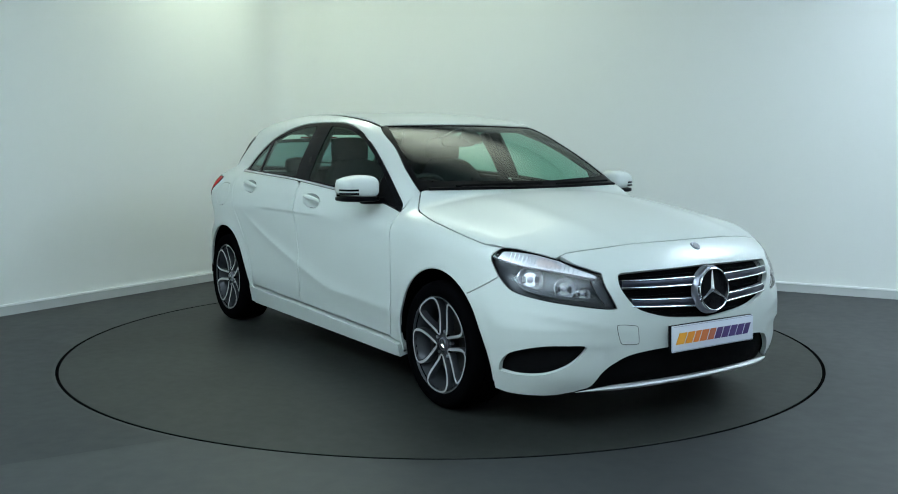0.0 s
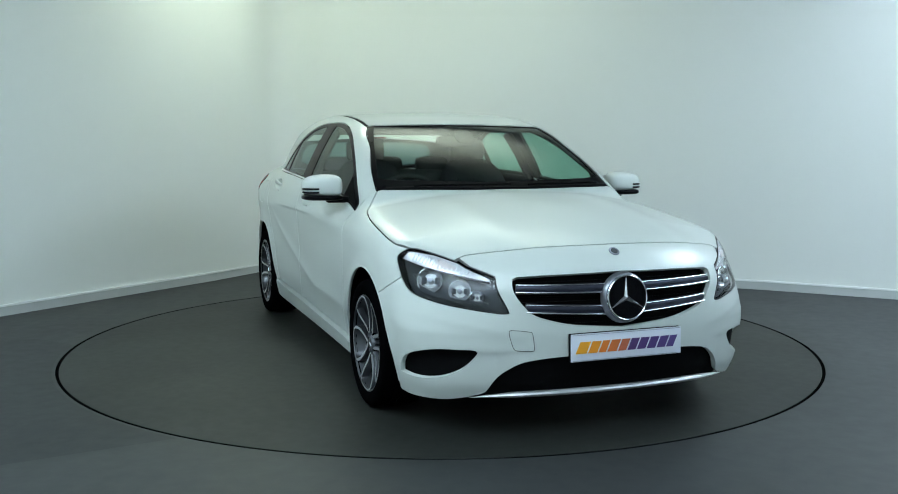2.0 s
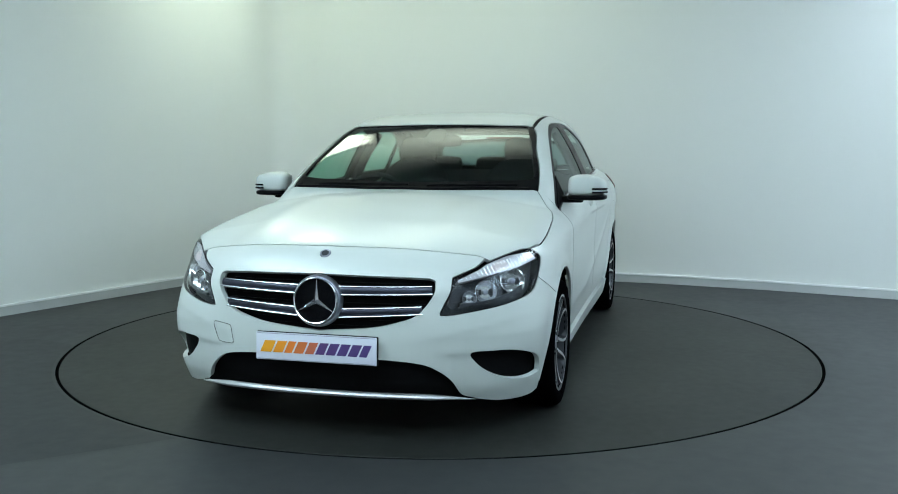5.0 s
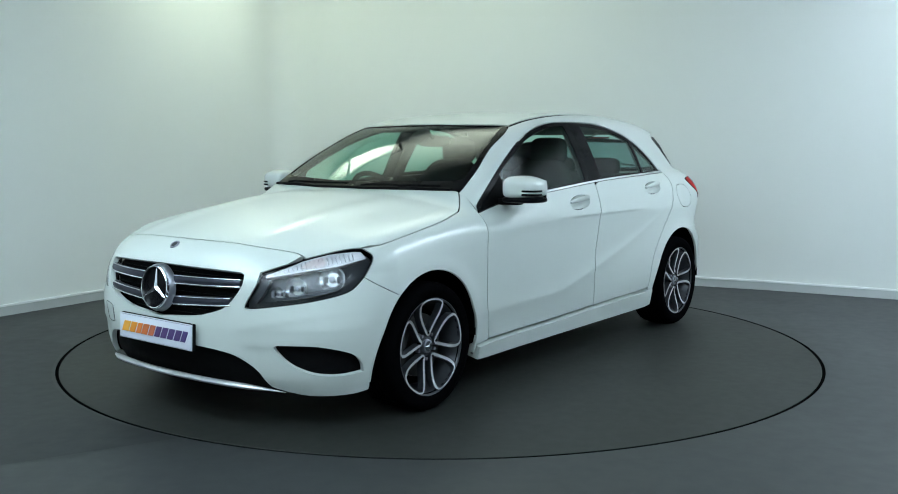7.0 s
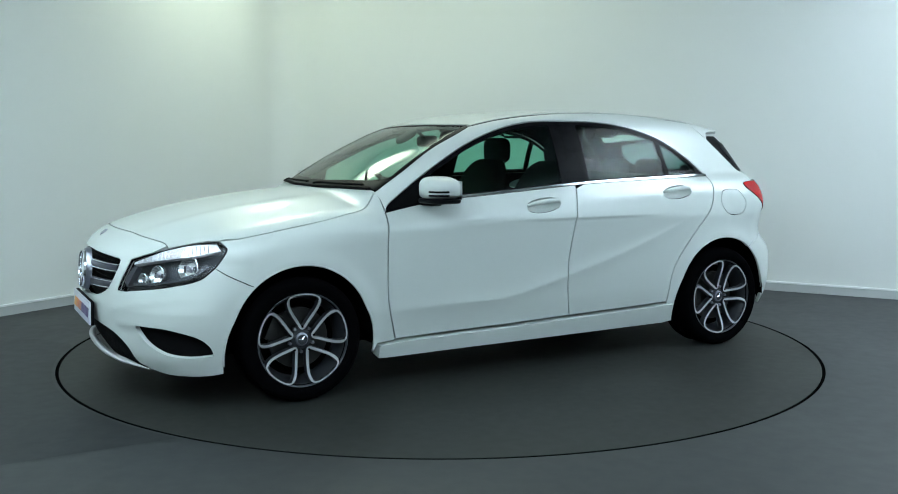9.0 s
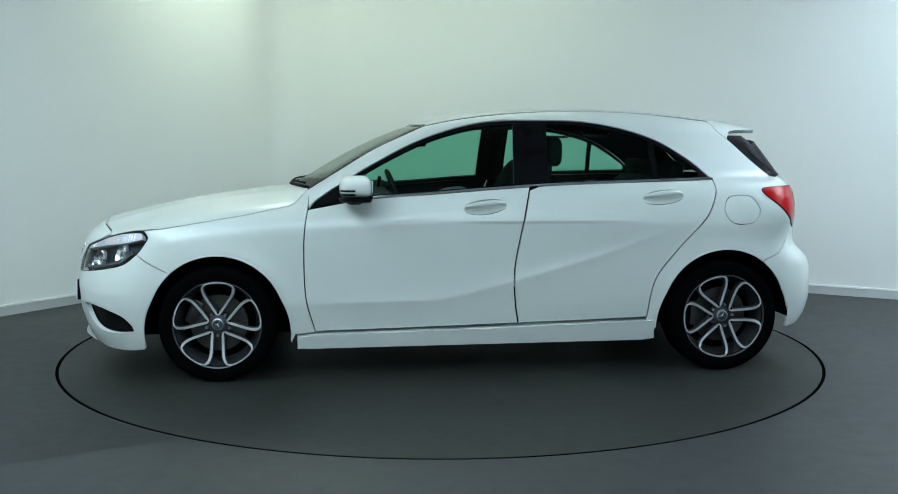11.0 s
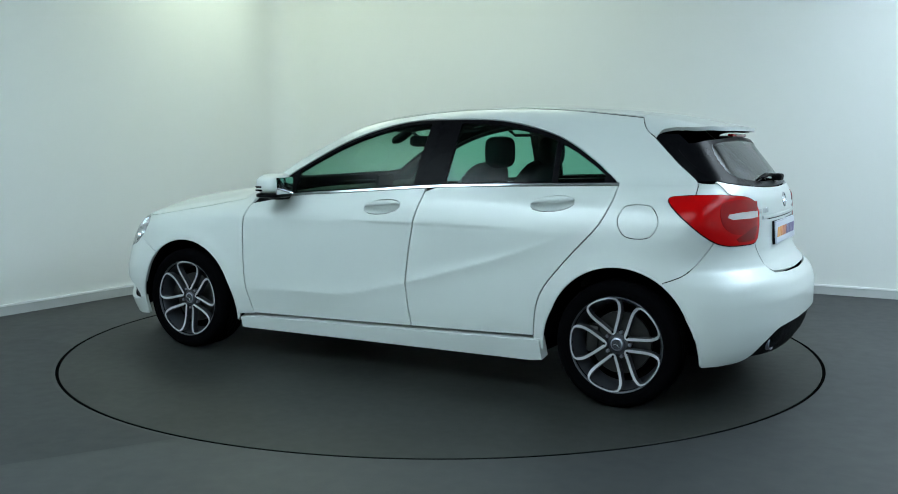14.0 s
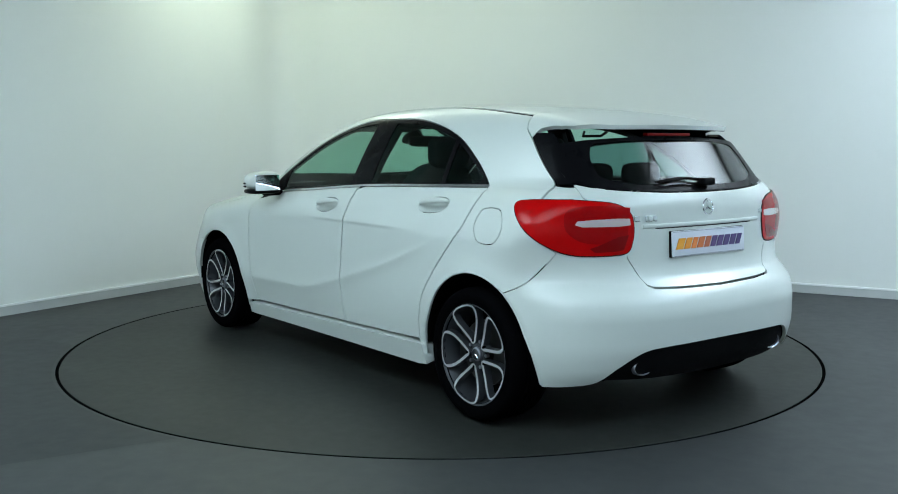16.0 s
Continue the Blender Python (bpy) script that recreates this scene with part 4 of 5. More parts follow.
def build_wheel():
    rim = part("wheel", lathe([(0.220, 0.094), (0.226, 0.101), (0.2295, 0.105), (0.2265, 0.1065), (0.221, 0.104), (0.2165, 0.094), (0.209, 0.070), (0.196, 0.040), (0.190, 0.0), (0.192, -0.09), (0.215, -0.10)], 72), ALLOY, car,
               "grey alloy wheel with five machined looped spokes")
    tyre = [(0.216, 0.096), (0.228, 0.106), (0.250, 0.112), (0.268, 0.1145), (0.284, 0.110), (0.293, 0.099), (0.2985, 0.084), (0.300, 0.066)]
    for g in (0.045, 0.015, -0.015, -0.045):
        tyre += [(0.300, g + 0.006), (0.293, g + 0.004), (0.293, g - 0.004), (0.300, g - 0.006)]
    tyre += [(0.300, -0.07), (0.293, -0.099), (0.268, -0.1145), (0.228, -0.106), (0.212, -0.096)]
    part("tyre", lathe(tyre, 72, closed=True), RUBBER, rim, "black low-profile tyre")
    half = bow((0.0, 0.054), (0.010, 0.060), (0.025, 0.082), (0.052, 0.122), (0.071, 0.155), (0.0785, 0.183), (0.072, 0.204), (0.043, 0.2180), (0.0, 0.2225), n=4)
    loop = np.concatenate([half, half[::-1][1:-1] * (-1, 1)])
    r = np.hypot(loop[:, 0], loop[:, 1])
    tops = 0.082 + 0.020 * ((r - 0.07) / 0.14) ** 2
    width = np.where(r > 0.205, 0.0062, 0.0084)
    for k in range(5):
        a = radians(72 * k + 90)
        c, s = math.cos(a - math.pi / 2), math.sin(a - math.pi / 2)
        turned = np.stack([loop[:, 0] * c - loop[:, 1] * s, loop[:, 0] * s + loop[:, 1] * c], 1)
        part("spoke", ribbon_loop(turned, width, tops, 0.034), [ALLOY, MACHINED], rim)
        b = radians(72 * k + 90)
        part("wheel_bolt", lathe([(0.0001, 0.078), (0.008, 0.0775), (0.0085, 0.060)], 12, at=(0.060 * math.cos(b + 0.63), 0, 0.060 * math.sin(b + 0.63))), SATIN, rim)
        part("bolt_hole", lathe([(0.0001, 0.0850), (0.0055, 0.0848), (0.006, 0.070)], 12, at=(0.0615 * math.cos(b), 0, 0.0615 * math.sin(b))), DARK, rim)
    part("hub", lathe([(0.0001, 0.072), (0.040, 0.072), (0.050, 0.068), (0.054, 0.045), (0.050, 0.0)], 40), ALLOY, rim)
    cap = part("hub_cap", lathe([(0.0001, 0.086), (0.026, 0.085), (0.031, 0.082), (0.0335, 0.070)], 32), SATIN, rim, "silver hub cap with a plain raised badge")
    bm = lathe([(0.0001, 0.0862), (0.024, 0.0855)], 24)
    part("hub_badge", bm, LAMPGREY, rim)
    star_shape(0.022, 0.005, Matrix.Translation((0, 0.0862, 0)) @ pose(0, 0, 0, -90, 0, 0) @ pose(0, 0, 0, 0, 0, 25), rim)
    part("brake_disc", lathe([(0.06, 0.030), (0.148, 0.030), (0.148, 0.006), (0.06, 0.006)], 48, closed=True), STEEL, rim, "steel brake disc")
    part("brake_caliper", box(0.06, 0.075, 0.13, (0.125, 0.010, 0.055), 0.012, turn=(0, -22, 0)), STEEL, rim)
    part("back_plate", lathe([(0.0001, -0.005), (0.190, -0.005), (0.190, -0.02), (0.0001, -0.02)], 40), DARK, rim)
    return rim


WHEEL = build_wheel()
WHEEL.matrix_basis = pose(1.36, 0.776, 0.2995, 0, -2, 0)
copy_thing(WHEEL, pose(-1.342, 0.776, 0.2995, 0, 20, 0))
copy_thing(WHEEL, pose(1.36, -0.776, 0.2995, 0, 30, 180))
copy_thing(WHEEL, pose(-1.342, -0.776, 0.2995, 0, 55, 180))


# ---- underside ----


def half_drum(cx, r, y0, y1):
    bm = bmesh.new()
    rows = []
    for i in range(25):
        a = radians(-4 + 188 * i / 24)
        rows.append([bm.verts.new((cx + r * math.cos(a), y, 0.317 + r * math.sin(a))) for y in (y0, y1)])
    for a, b in zip(rows, rows[1:]):
        bm.faces.new((a[0], b[0], b[1], a[1]))
    hub = [r_[0] for r_ in rows]
    bm.faces.new(hub)
    bmesh.ops.recalc_face_normals(bm, faces=bm.faces)
    return bm


for cx, y0 in ((1.355, 0.50), (-1.345, 0.50)):
    for s in (1, -1):
        part("wheel_arch_liner", half_drum(cx, 0.366, s * y0, s * 0.862), DARK, car)
part("floor_pan", box(1.72, 1.62, 0.05, (-0.02, 0, 0.195), 0.01), DARK, car)
part("front_undertray", box(1.10, 1.0, 0.05, (1.42, 0, 0.205), 0.01), DARK, car)
part("rear_undertray", box(0.85, 1.0, 0.05, (-1.33, 0, 0.225), 0.01), DARK, car)
part("bulkhead", box(0.05, 1.50, 0.60, (0.93, 0, 0.52), 0.01), DARK, car)
part("engine_cover", box(0.9, 0.95, 0.36, (1.42, 0, 0.45), 0.06), DARK, car)
part("boot_floor", box(0.85, 0.96, 0.06, (-1.42, 0, 0.50), 0.01), DARK, car)
part("silencer", box(0.26, 0.70, 0.13, (-1.68, 0, 0.275), 0.05, 3), DARK, car)
for s in (1, -1):
    bm = lathe([(0.0, -0.055), (0.034, -0.055), (0.036, 0.0), (0.040, 0.004), (0.0425, 0.0), (0.0425, -0.09)], 28, "x")
    for v in bm.verts:
        v.co.x, v.co.y, v.co.z = -v.co.x, v.co.y * 1.45, v.co.z * 0.85
    bmesh.ops.translate(bm, verts=bm.verts, vec=(-1.960, s * 0.455, 0.300))
    bmesh.ops.recalc_face_normals(bm, faces=bm.faces)
    part("exhaust_tip", bm, SATIN, car, "oval chrome exhaust tip")

# ---- headlamps ----


def frame_at(domain, s, z, rise=0.0, face=None):
    """A pose on the body: its z axis points outwards, its x axis level."""
    p = lift(domain, np.array([[s, z]]))
    n = Vector(face) if face else Vector(outward(p)[0])
    n.normalize()
    x = Vector((0, 0, 1)).cross(n).normalized()
    y = n.cross(x)
    m = Matrix((x, y, n)).transposed().to_4x4()
    m.translation = Vector(p[0]) + n * rise
    return m


def build_headlamps():
    ring = join(LAMP["rear"][:-1], LAMP["top"][:-1], LAMP["inner"][:-1], LAMP["low"][:-1])
    inner = shrink(even(ring, 0.015), 0.0042)
    housing = skin("headlamp", "nose", ring, LAMPGREY, car, "clear-lensed headlamp with a dark grey housing", mirror=True, rise=-0.060, deep=0.01, step=0.02, gap=-0.012)
    strip = join(bow((0.533, 0.684), (0.62, 0.718), (0.717, 0.757), (0.848, 0.772), (0.905, 0.772)), bow((0.925, 0.742), (0.809, 0.716), (0.705, 0.702), (0.533, 0.672)))
    bulb = bow((0.660, 0.712), (0.700, 0.740), (0.750, 0.752), (0.760, 0.720), (0.715, 0.708), (0.660, 0.712))[:-1]
    fin = join(bow((0.530, 0.668), (0.508, 0.640), (0.482, 0.585)), bow((0.500, 0.566), (0.528, 0.610), (0.552, 0.668)))
    low = join(bow((0.53, 0.575), (0.66, 0.589), (0.80, 0.620), (0.875, 0.672)), bow((0.862, 0.685), (0.80, 0.640), (0.66, 0.602), (0.535, 0.590)))
    for name, shape, mat, rise, deep, mir in (("headlamp_seal", ring, GLOSSBLACK, -0.001, 0.012, inner), ("indicator", strip, INDICATOR, -0.006, 0.03, None),
                                             ("indicator_bulb", bulb, AMBER, -0.0045, 0.01, None), ("inner_fin", fin, LAMPGREY, -0.016, 0.03, None), ("bezel", low, LAMPGREY, -0.02, 0.03, None)):
        pair = skin(name, "nose", shape, mat, None, mirror=True, rise=rise, deep=deep, gap=0.001, step=0.014, holes=[mir] if mir is not None else [])
        for a, b in zip(pair, housing):
            a.parent = b
    for a, b in zip(skin("headlamp_cover", "nose", inner, LENS, None, mirror=True, rise=0.0, deep=0.003, gap=-0.002, step=0.018), housing):
        a.parent = b
        a.visible_shadow = False
    for s in (1, -1):
        house = housing[0 if s > 0 else 1]
        # ribs of the indicator
        for k in range(20):
            f = (k + 0.5) / 20
            u = 0.545 + 0.335 * f
            z0 = 0.676 + 0.056 * f
            q = lift("nose", np.array([(s * u, z0 + 0.004), (s * (u - 0.006), z0 + 0.008 + 0.030 * min(1, 2.2 * f))]))
            part("indicator_rib", tube(q - outward(q) * 0.0050, 0.0018, 6), REFLECT, house)
        for k, (u, z, r) in enumerate(((0.775, 0.668, 0.054), (0.640, 0.632, 0.045), (0.570, 0.606, 0.030))):
            n = outward(lift("nose", np.array([[u * s, z]])))[0]
            m = frame_at("nose", u * s, z, -0.030, face=(0.65 * n[0] + 0.35, 0.65 * n[1], 0.65 * n[2]))
            bm = lathe([(0.0001, -0.028), (r * 0.35, -0.026), (r * 0.7, -0.017), (r * 0.95, -0.003), (r, 0.0), (r * 1.04, -0.001), (r * 1.04, -0.02)], 28, "z")
            bmesh.ops.transform(bm, matrix=m, verts=bm.verts)
            part("reflector_bowl", bm, REFLECT, house, "bright lamp reflector")
            bm = lathe([(0.0001, 0.0), (r * 0.22, -0.002), (r * 0.26, -0.012), (r * 0.2, -0.026)], 16, "z")
            bmesh.ops.transform(bm, matrix=m, verts=bm.verts)
            part("bulb_shield", bm, SATIN, house)
            for j in (-1, 1):
                bm = box(r * 0.28, r * 0.5, 0.004, (j * r * 0.5, 0, -0.014), 0.001)
                bmesh.ops.transform(bm, matrix=m, verts=bm.verts)
                part("reflector_facet", bm, LAMPGREY, house, smooth=False)


build_headlamps()

# ---- grille, badges and plates ----


def nose_bar(s0, z0, s1, z1, h, d, rise, mat, label=""):
    n = 16
    uv = np.stack([np.linspace(s0, s1, n), np.linspace(z0, z1, n)], 1)
    p = lift("nose", uv)
    p = p + outward(p) * rise
    return part("louvre", tube(p, h, 12, flat_to=(d, h)), mat, car, label)


for s in (1, -1):
    for z0, z1, end in ((0.647, 0.640, 0.434), (0.566, 0.548, 0.395)):
        nose_bar(s * 0.085, z1, s * end, z0, 0.021, 0.016, -0.018, LOUVRE, "dark grey grille louvre with chrome edges")
        nose_bar(s * 0.085, z1 + 0.017, s * end, z0 + 0.015, 0.0030, 0.004, -0.004, CHROME)
        nose_bar(s * 0.085, z1 - 0.017, s * end, z0 - 0.015, 0.0036, 0.005, -0.003, CHROME)
# honeycomb strips between the louvres
for k in range(9):
    z = 0.492 + 0.0235 * k
    half = 0.43 - 0.27 * max(0, (0.60 - z) / 0.13) ** 1.5
    n = 24
    uv = np.stack([np.linspace(-half, half, n), np.full(n, z)], 1)
    p = lift("nose", uv)
    part("grille_bar", tube(p - outward(p) * 0.040, 0.003, 6), BLACK, car)
badge_at = Matrix.Translation((2.218, 0, 0.598)) @ pose(0, 0, 0, 0, 84, 0) @ pose(0, 0, 0, 0, 0, 90)
ring = lathe([(0.087, 0.0), (0.0885, 0.009), (0.0920, 0.011), (0.0955, 0.008), (0.096, -0.01), (0.087, -0.01)], 56, "z", closed=True)
bmesh.ops.transform(ring, matrix=badge_at, verts=ring.verts)
GRILLE_BADGE = part("grille_badge", ring, CHROME, car, "large round chrome badge on the grille")
dish = lathe([(0.0001, -0.004), (0.0875, -0.004), (0.0875, -0.03), (0.0001, -0.03)], 48, "z")
bmesh.ops.transform(dish, matrix=badge_at, verts=dish.verts)
part("badge_dish", dish, GLOSSBLACK, GRILLE_BADGE)
star_shape(0.088, 0.011, badge_at @ Matrix.Translation((0, 0, -0.002)), GRILLE_BADGE)
collar = lathe([(0.095, -0.004), (0.099, -0.003), (0.106, -0.014), (0.108, -0.03), (0.095, -0.03)], 56, "z", closed=True)
bmesh.ops.transform(collar, matrix=badge_at, verts=collar.verts)
part("badge_collar", collar, SATIN, GRILLE_BADGE)

m = frame_at("nose", 0.0, 0.778, 0.001)
bm = lathe([(0.0001, 0.002), (0.017, 0.003), (0.021, 0.005), (0.0235, 0.003), (0.024, 0.0)], 28, "z")
bmesh.ops.transform(bm, matrix=m, verts=bm.verts)
part("bonnet_badge", bm, SATIN, car, "small round silver badge above the grille")
bm = lathe([(0.0001, 0.0042), (0.0155, 0.0042), (0.0155, 0.003)], 24, "z")
bmesh.ops.transform(bm, matrix=m, verts=bm.verts)
part("badge_centre", bm, LAMPGREY, car)


def number_plate(place, half_w, half_h):
    """A white plate with a row of slanted coloured marks."""
    bm = box(half_w * 2, half_h * 2, 0.008, (0, 0, 0), 0.003)
    bmesh.ops.transform(bm, matrix=place, verts=bm.verts)
    plate = part("number_plate", bm, PLATE, car, "white plate with a row of orange and purple bars")
    bm = box(half_w * 2 + 0.003, half_h * 2 + 0.003, 0.016, (0, 0, -0.0125), 0.004)
    bmesh.ops.transform(bm, matrix=place, verts=bm.verts)
    part("plate_holder", bm, BLACK, plate)
    for x, y, w, h in ((0, half_h - 0.004, half_w * 2 - 0.012, 0.002), (0, -half_h + 0.004, half_w * 2 - 0.012, 0.002)):
        bm = box(w, h, 0.002, (x, y, 0.0045), 0)
        bmesh.ops.transform(bm, matrix=place, verts=bm.verts)
        part("plate_edge", bm, SATIN, plate, smooth=False)
    widths = (1.25, 1.1, 0.9, 1.1, 1.0, 1.0, 1.05, 1.05, 1.05, 0.9)
    unit = (half_w * 1.80) / sum(widths)
    x, hh, lean = -half_w * 0.90, half_h * 0.42, 0.011
    for i, w in enumerate(widths):
        x0, x1 = x + unit * 0.09, x + unit * (w - 0.09)
        bm = prism([(x0 - lean, -hh), (x1 - lean, -hh), (x1 + lean, hh), (x0 + lean, hh)], 0.0022, place @ Matrix.Translation((0, 0, 0.0042)))
        part("mark", bm, SIGNMARK[i], plate, smooth=False)
        x += unit * w
    return plate


number_plate(Matrix.Translation((2.228, 0, 0.403)) @ pose(0, 0, 0, 0, 88, 0) @ pose(0, 0, 0, 0, 0, 90), 0.262, 0.057)
number_plate(Matrix.Translation((-1.927, 0, 0.802)) @ pose(0, 0, 0, 0, -86, 0) @ pose(0, 0, 0, 0, 0, -90), 0.252, 0.056)
m = frame_at("rear", 0.0, 0.953, 0.004)
ring = lathe([(0.030, 0.0), (0.032, 0.005), (0.036, 0.005), (0.038, 0.0)], 36, "z", closed=True)
bmesh.ops.transform(ring, matrix=m, verts=ring.verts)
REAR_BADGE = part("tailgate_badge", ring, CHROME, car, "round chrome badge on the tailgate")
star_shape(0.031, 0.005, m, REAR_BADGE)
for y, w, h in ((0.430, 0.030, 0.022), (0.382, 0.010, 0.024), (0.360, 0.022, 0.024), (0.333, 0.022, 0.024), (-0.420, 0.018, 0.018), (-0.442, 0.018, 0.018), (-0.460, 0.006, 0.018)):
    m = frame_at("rear", y, 0.917, 0.001)
    bm = box(w, h, 0.004, (0, 0, 0.001), 0.0015)
    bmesh.ops.transform(bm, matrix=m, verts=bm.verts)
    part("model_mark", bm, CHROME, car, "small chrome bar on the tailgate")
# ledge over the rear plate, wiper and brake light
u = np.linspace(-0.40, 0.40, 24)
p = lift("rear", np.stack([u, np.full(24, 0.884)], 1))
part("tailgate_ledge", tube(p + outward(p) * 0.001, 0.006, 8, flat_to=(0.006, 0.009)), PAINT, car)
# thin black bar stands in for the shade under the ledge
p2 = lift("rear", np.stack([u[2:-2], np.full(20, 0.874)], 1))
part("ledge_shadow_gap", tube(p2 + outward(p2) * 0.0, 0.003, 6), BLACK, car)
w = lift("rear", np.array([(-0.03, 1.045), (0.02, 1.062), (0.10, 1.066), (0.20, 1.058), (0.27, 1.052)]))
w = w + outward(w) * 0.022
WIPER = part("rear_wiper", tube(w, 0.006, 8, flat_to=(0.010, 0.006)), BLACK, car, "black rear wiper resting low on the glass")
part("wiper_cap", box(0.05, 0.085, 0.035, tuple(w[0] + (0.004, 0.0, 0.004)), 0.014, 3), BLACK, WIPER)
b = lift("rear", np.array([(-0.04, 1.060), (0.10, 1.078), (0.27, 1.062)]))
part("wiper_blade", tube(b + outward(b) * 0.008, 0.005, 6), BLACK, WIPER)
part("high_brake_light", box(0.03, 0.30, 0.014, (-1.672, 0, 1.275), 0.005), DARKRED, car, "dark red high brake light under the spoiler")

# ---- door handles and mirrors ----


def build_handles():
    for doors, (cx, cz, a, b, slope) in ((DOORS_F, HANDLES[0]), (DOORS_R, HANDLES[1])):
        # the hollow in the door
        rings = []
        for k in np.linspace(1.04, 0.0, 9):
            q = lift("side", oval(cx, cz, a, b, slope, max(k, 0.02)))
            rings.append(q - outward(q) * (0.001 + 0.036 * max(0.0, 1 - k * k) ** 0.5))
        t = np.linspace(0, 1, 17)
        line = lift("side", np.stack([cx + a * 0.98 * (1 - 2 * t), cz + 0.011 + slope * a * 0.98 * (1 - 2 * t)], 1))
        line = line + outward(line) * (0.001 + 0.021 * np.sin(np.pi * t)[:, None] ** 0.45)
        for i, s in enumerate((1, -1)):
            bm = bmesh.new()
            rows = [[bm.verts.new((v[0], v[1] * s, v[2])) for v in q] for q in rings]
            for p, q in zip(rows, rows[1:]):
                for m in range(len(p)):
                    bm.faces.new((p[m], p[(m + 1) % len(p)], q[(m + 1) % len(p)], q[m]))
            bm.faces.new(rows[-1])
            bmesh.ops.recalc_face_normals(bm, faces=bm.faces)
            bm.normal_update()
            if bm.faces[len(bm.faces) // 2].normal.y * s < 0:
                bmesh.ops.reverse_faces(bm, faces=bm.faces)
            part("handle_cup", bm, PAINT, doors[i], "shallow oval hollow behind the handle")
            bm = bmesh.new()
            rows = []
            for k, v in enumerate(line):
                w = 0.0135 * (0.45 + 0.60 * math.sin(math.pi * t[k]) ** 0.6)
                rows.append([bm.verts.new((v[0], (v[1] + 0.008 * math.cos(r)) * s, v[2] + w * math.sin(r) - 0.15 * w * math.cos(r))) for r in np.linspace(0, 2 * math.pi, 14, endpoint=False)])
            for p, q in zip(rows, rows[1:]):
                for m in range(14):
                    bm.faces.new((p[m], p[(m + 1) % 14], q[(m + 1) % 14], q[m]))
            bm.faces.new(rows[0]), bm.faces.new(rows[-1])
            bmesh.ops.recalc_face_normals(bm, faces=bm.faces)
            part("door_handle", bm, PAINT, doors[i], "white pull handle")


build_handles()


def ball(power, size, at, n=24, m=16, cut=None):
    """A rounded box from a superellipsoid; cut(v) may reshape its points."""
    bm = bmesh.new()

    def f(w, e):
        return math.copysign(abs(w) ** e, w)

    rows = []
    for j in range(1, m):
        b = -math.pi / 2 + math.pi * j / m
        rows.append([bm.verts.new((size[0] * f(math.cos(b), power) * f(math.cos(a), power), size[1] * f(math.cos(b), power) * f(math.sin(a), power), size[2] * f(math.sin(b), power)))
                     for a in np.linspace(0, 2 * math.pi, n, endpoint=False)])
    lo, hi = bm.verts.new((0, 0, -size[2])), bm.verts.new((0, 0, size[2]))
    for r, q in zip(rows, rows[1:]):
        for i in range(n):
            bm.faces.new((r[i], r[(i + 1) % n], q[(i + 1) % n], q[i]))
    for i in range(n):
        bm.faces.new((lo, rows[0][(i + 1) % n], rows[0][i]))
        bm.faces.new((hi, rows[-1][i], rows[-1][(i + 1) % n]))
    if cut:
        for v in bm.verts:
            v.co = Vector(cut(v.co.copy()))
    bmesh.ops.translate(bm, verts=bm.verts, vec=at)
    return bm


def build_mirrors():
    for s in (1, -1):
        def shape(v):
            x, y, z = v
            k = 1 - 0.22 * max(0, y * s / 0.1)
            x = x * (1.0 if x > 0 else 0.62)
            x -= 0.30 * abs(y * s + 0.1) * 0.4
            return (x, y, (z if z > 0 else z * 0.75) * k)

        shell = part("door_mirror", ball(0.55, (0.095, 0.103, 0.068), (0.640, s * 0.915, 1.000), cut=shape), PAINT, DOORS_F[0 if s > 0 else 1].parent, "white door mirror with a black base")

        def under(v):
            x, y, z = v
            x = x * (1.0 if x > 0 else 0.62)
            x -= 0.30 * abs(y * s + 0.1) * 0.4
            return (x, y, z)

        part("mirror_base", ball(0.55, (0.098, 0.104, 0.016), (0.640, s * 0.914, 0.946), cut=under), GLOSSBLACK, shell, "black lower edge of the mirror")
        part("mirror_arm", box(0.07, 0.16, 0.035, (0.655, s * 0.815, 0.935), 0.012, turn=(0, 0, 8 * s)), BLACK, shell)
        for z in (0.975, 0.993):
            pts = [(0.640 + 0.0945 * math.cos(a) ** 0.55 - 0.12 * (0.1025 * math.sin(a) ** 0.55 + 0.1), s * (0.915 + 0.1025 * math.sin(a) ** 0.55), z) for a in np.linspace(0.12, 1.45, 14)]
            part("mirror_indicator", tube(pts, 0.006, 8, flat_to=(0.006, 0.0052)), GLOSSBLACK, shell)
        part("mirror_glass", box(0.004, 0.165, 0.092, (0.568, s * 0.912, 0.998), 0.0015, turn=(0, 0, 6 * s)), CHROME, shell)
        tri = [(0.875, 0.898), (0.60, 0.948), (0.62, 1.060)]
        skin("mirror_patch", "side", np.array(tri), BLACK, car, mirror=False, rise=0.001, deep=0.004, gap=0.004, step=0.03) if s > 0 else None


build_mirrors()
for ob in [o for o in bpy.data.objects if o.name.startswith("mirror_patch")]:
    me = ob.data.copy()
    for v in me.vertices:
        v.co.y = -v.co.y
    me.flip_normals()
    twin = new("mirror_patch", me)
    twin.parent = car

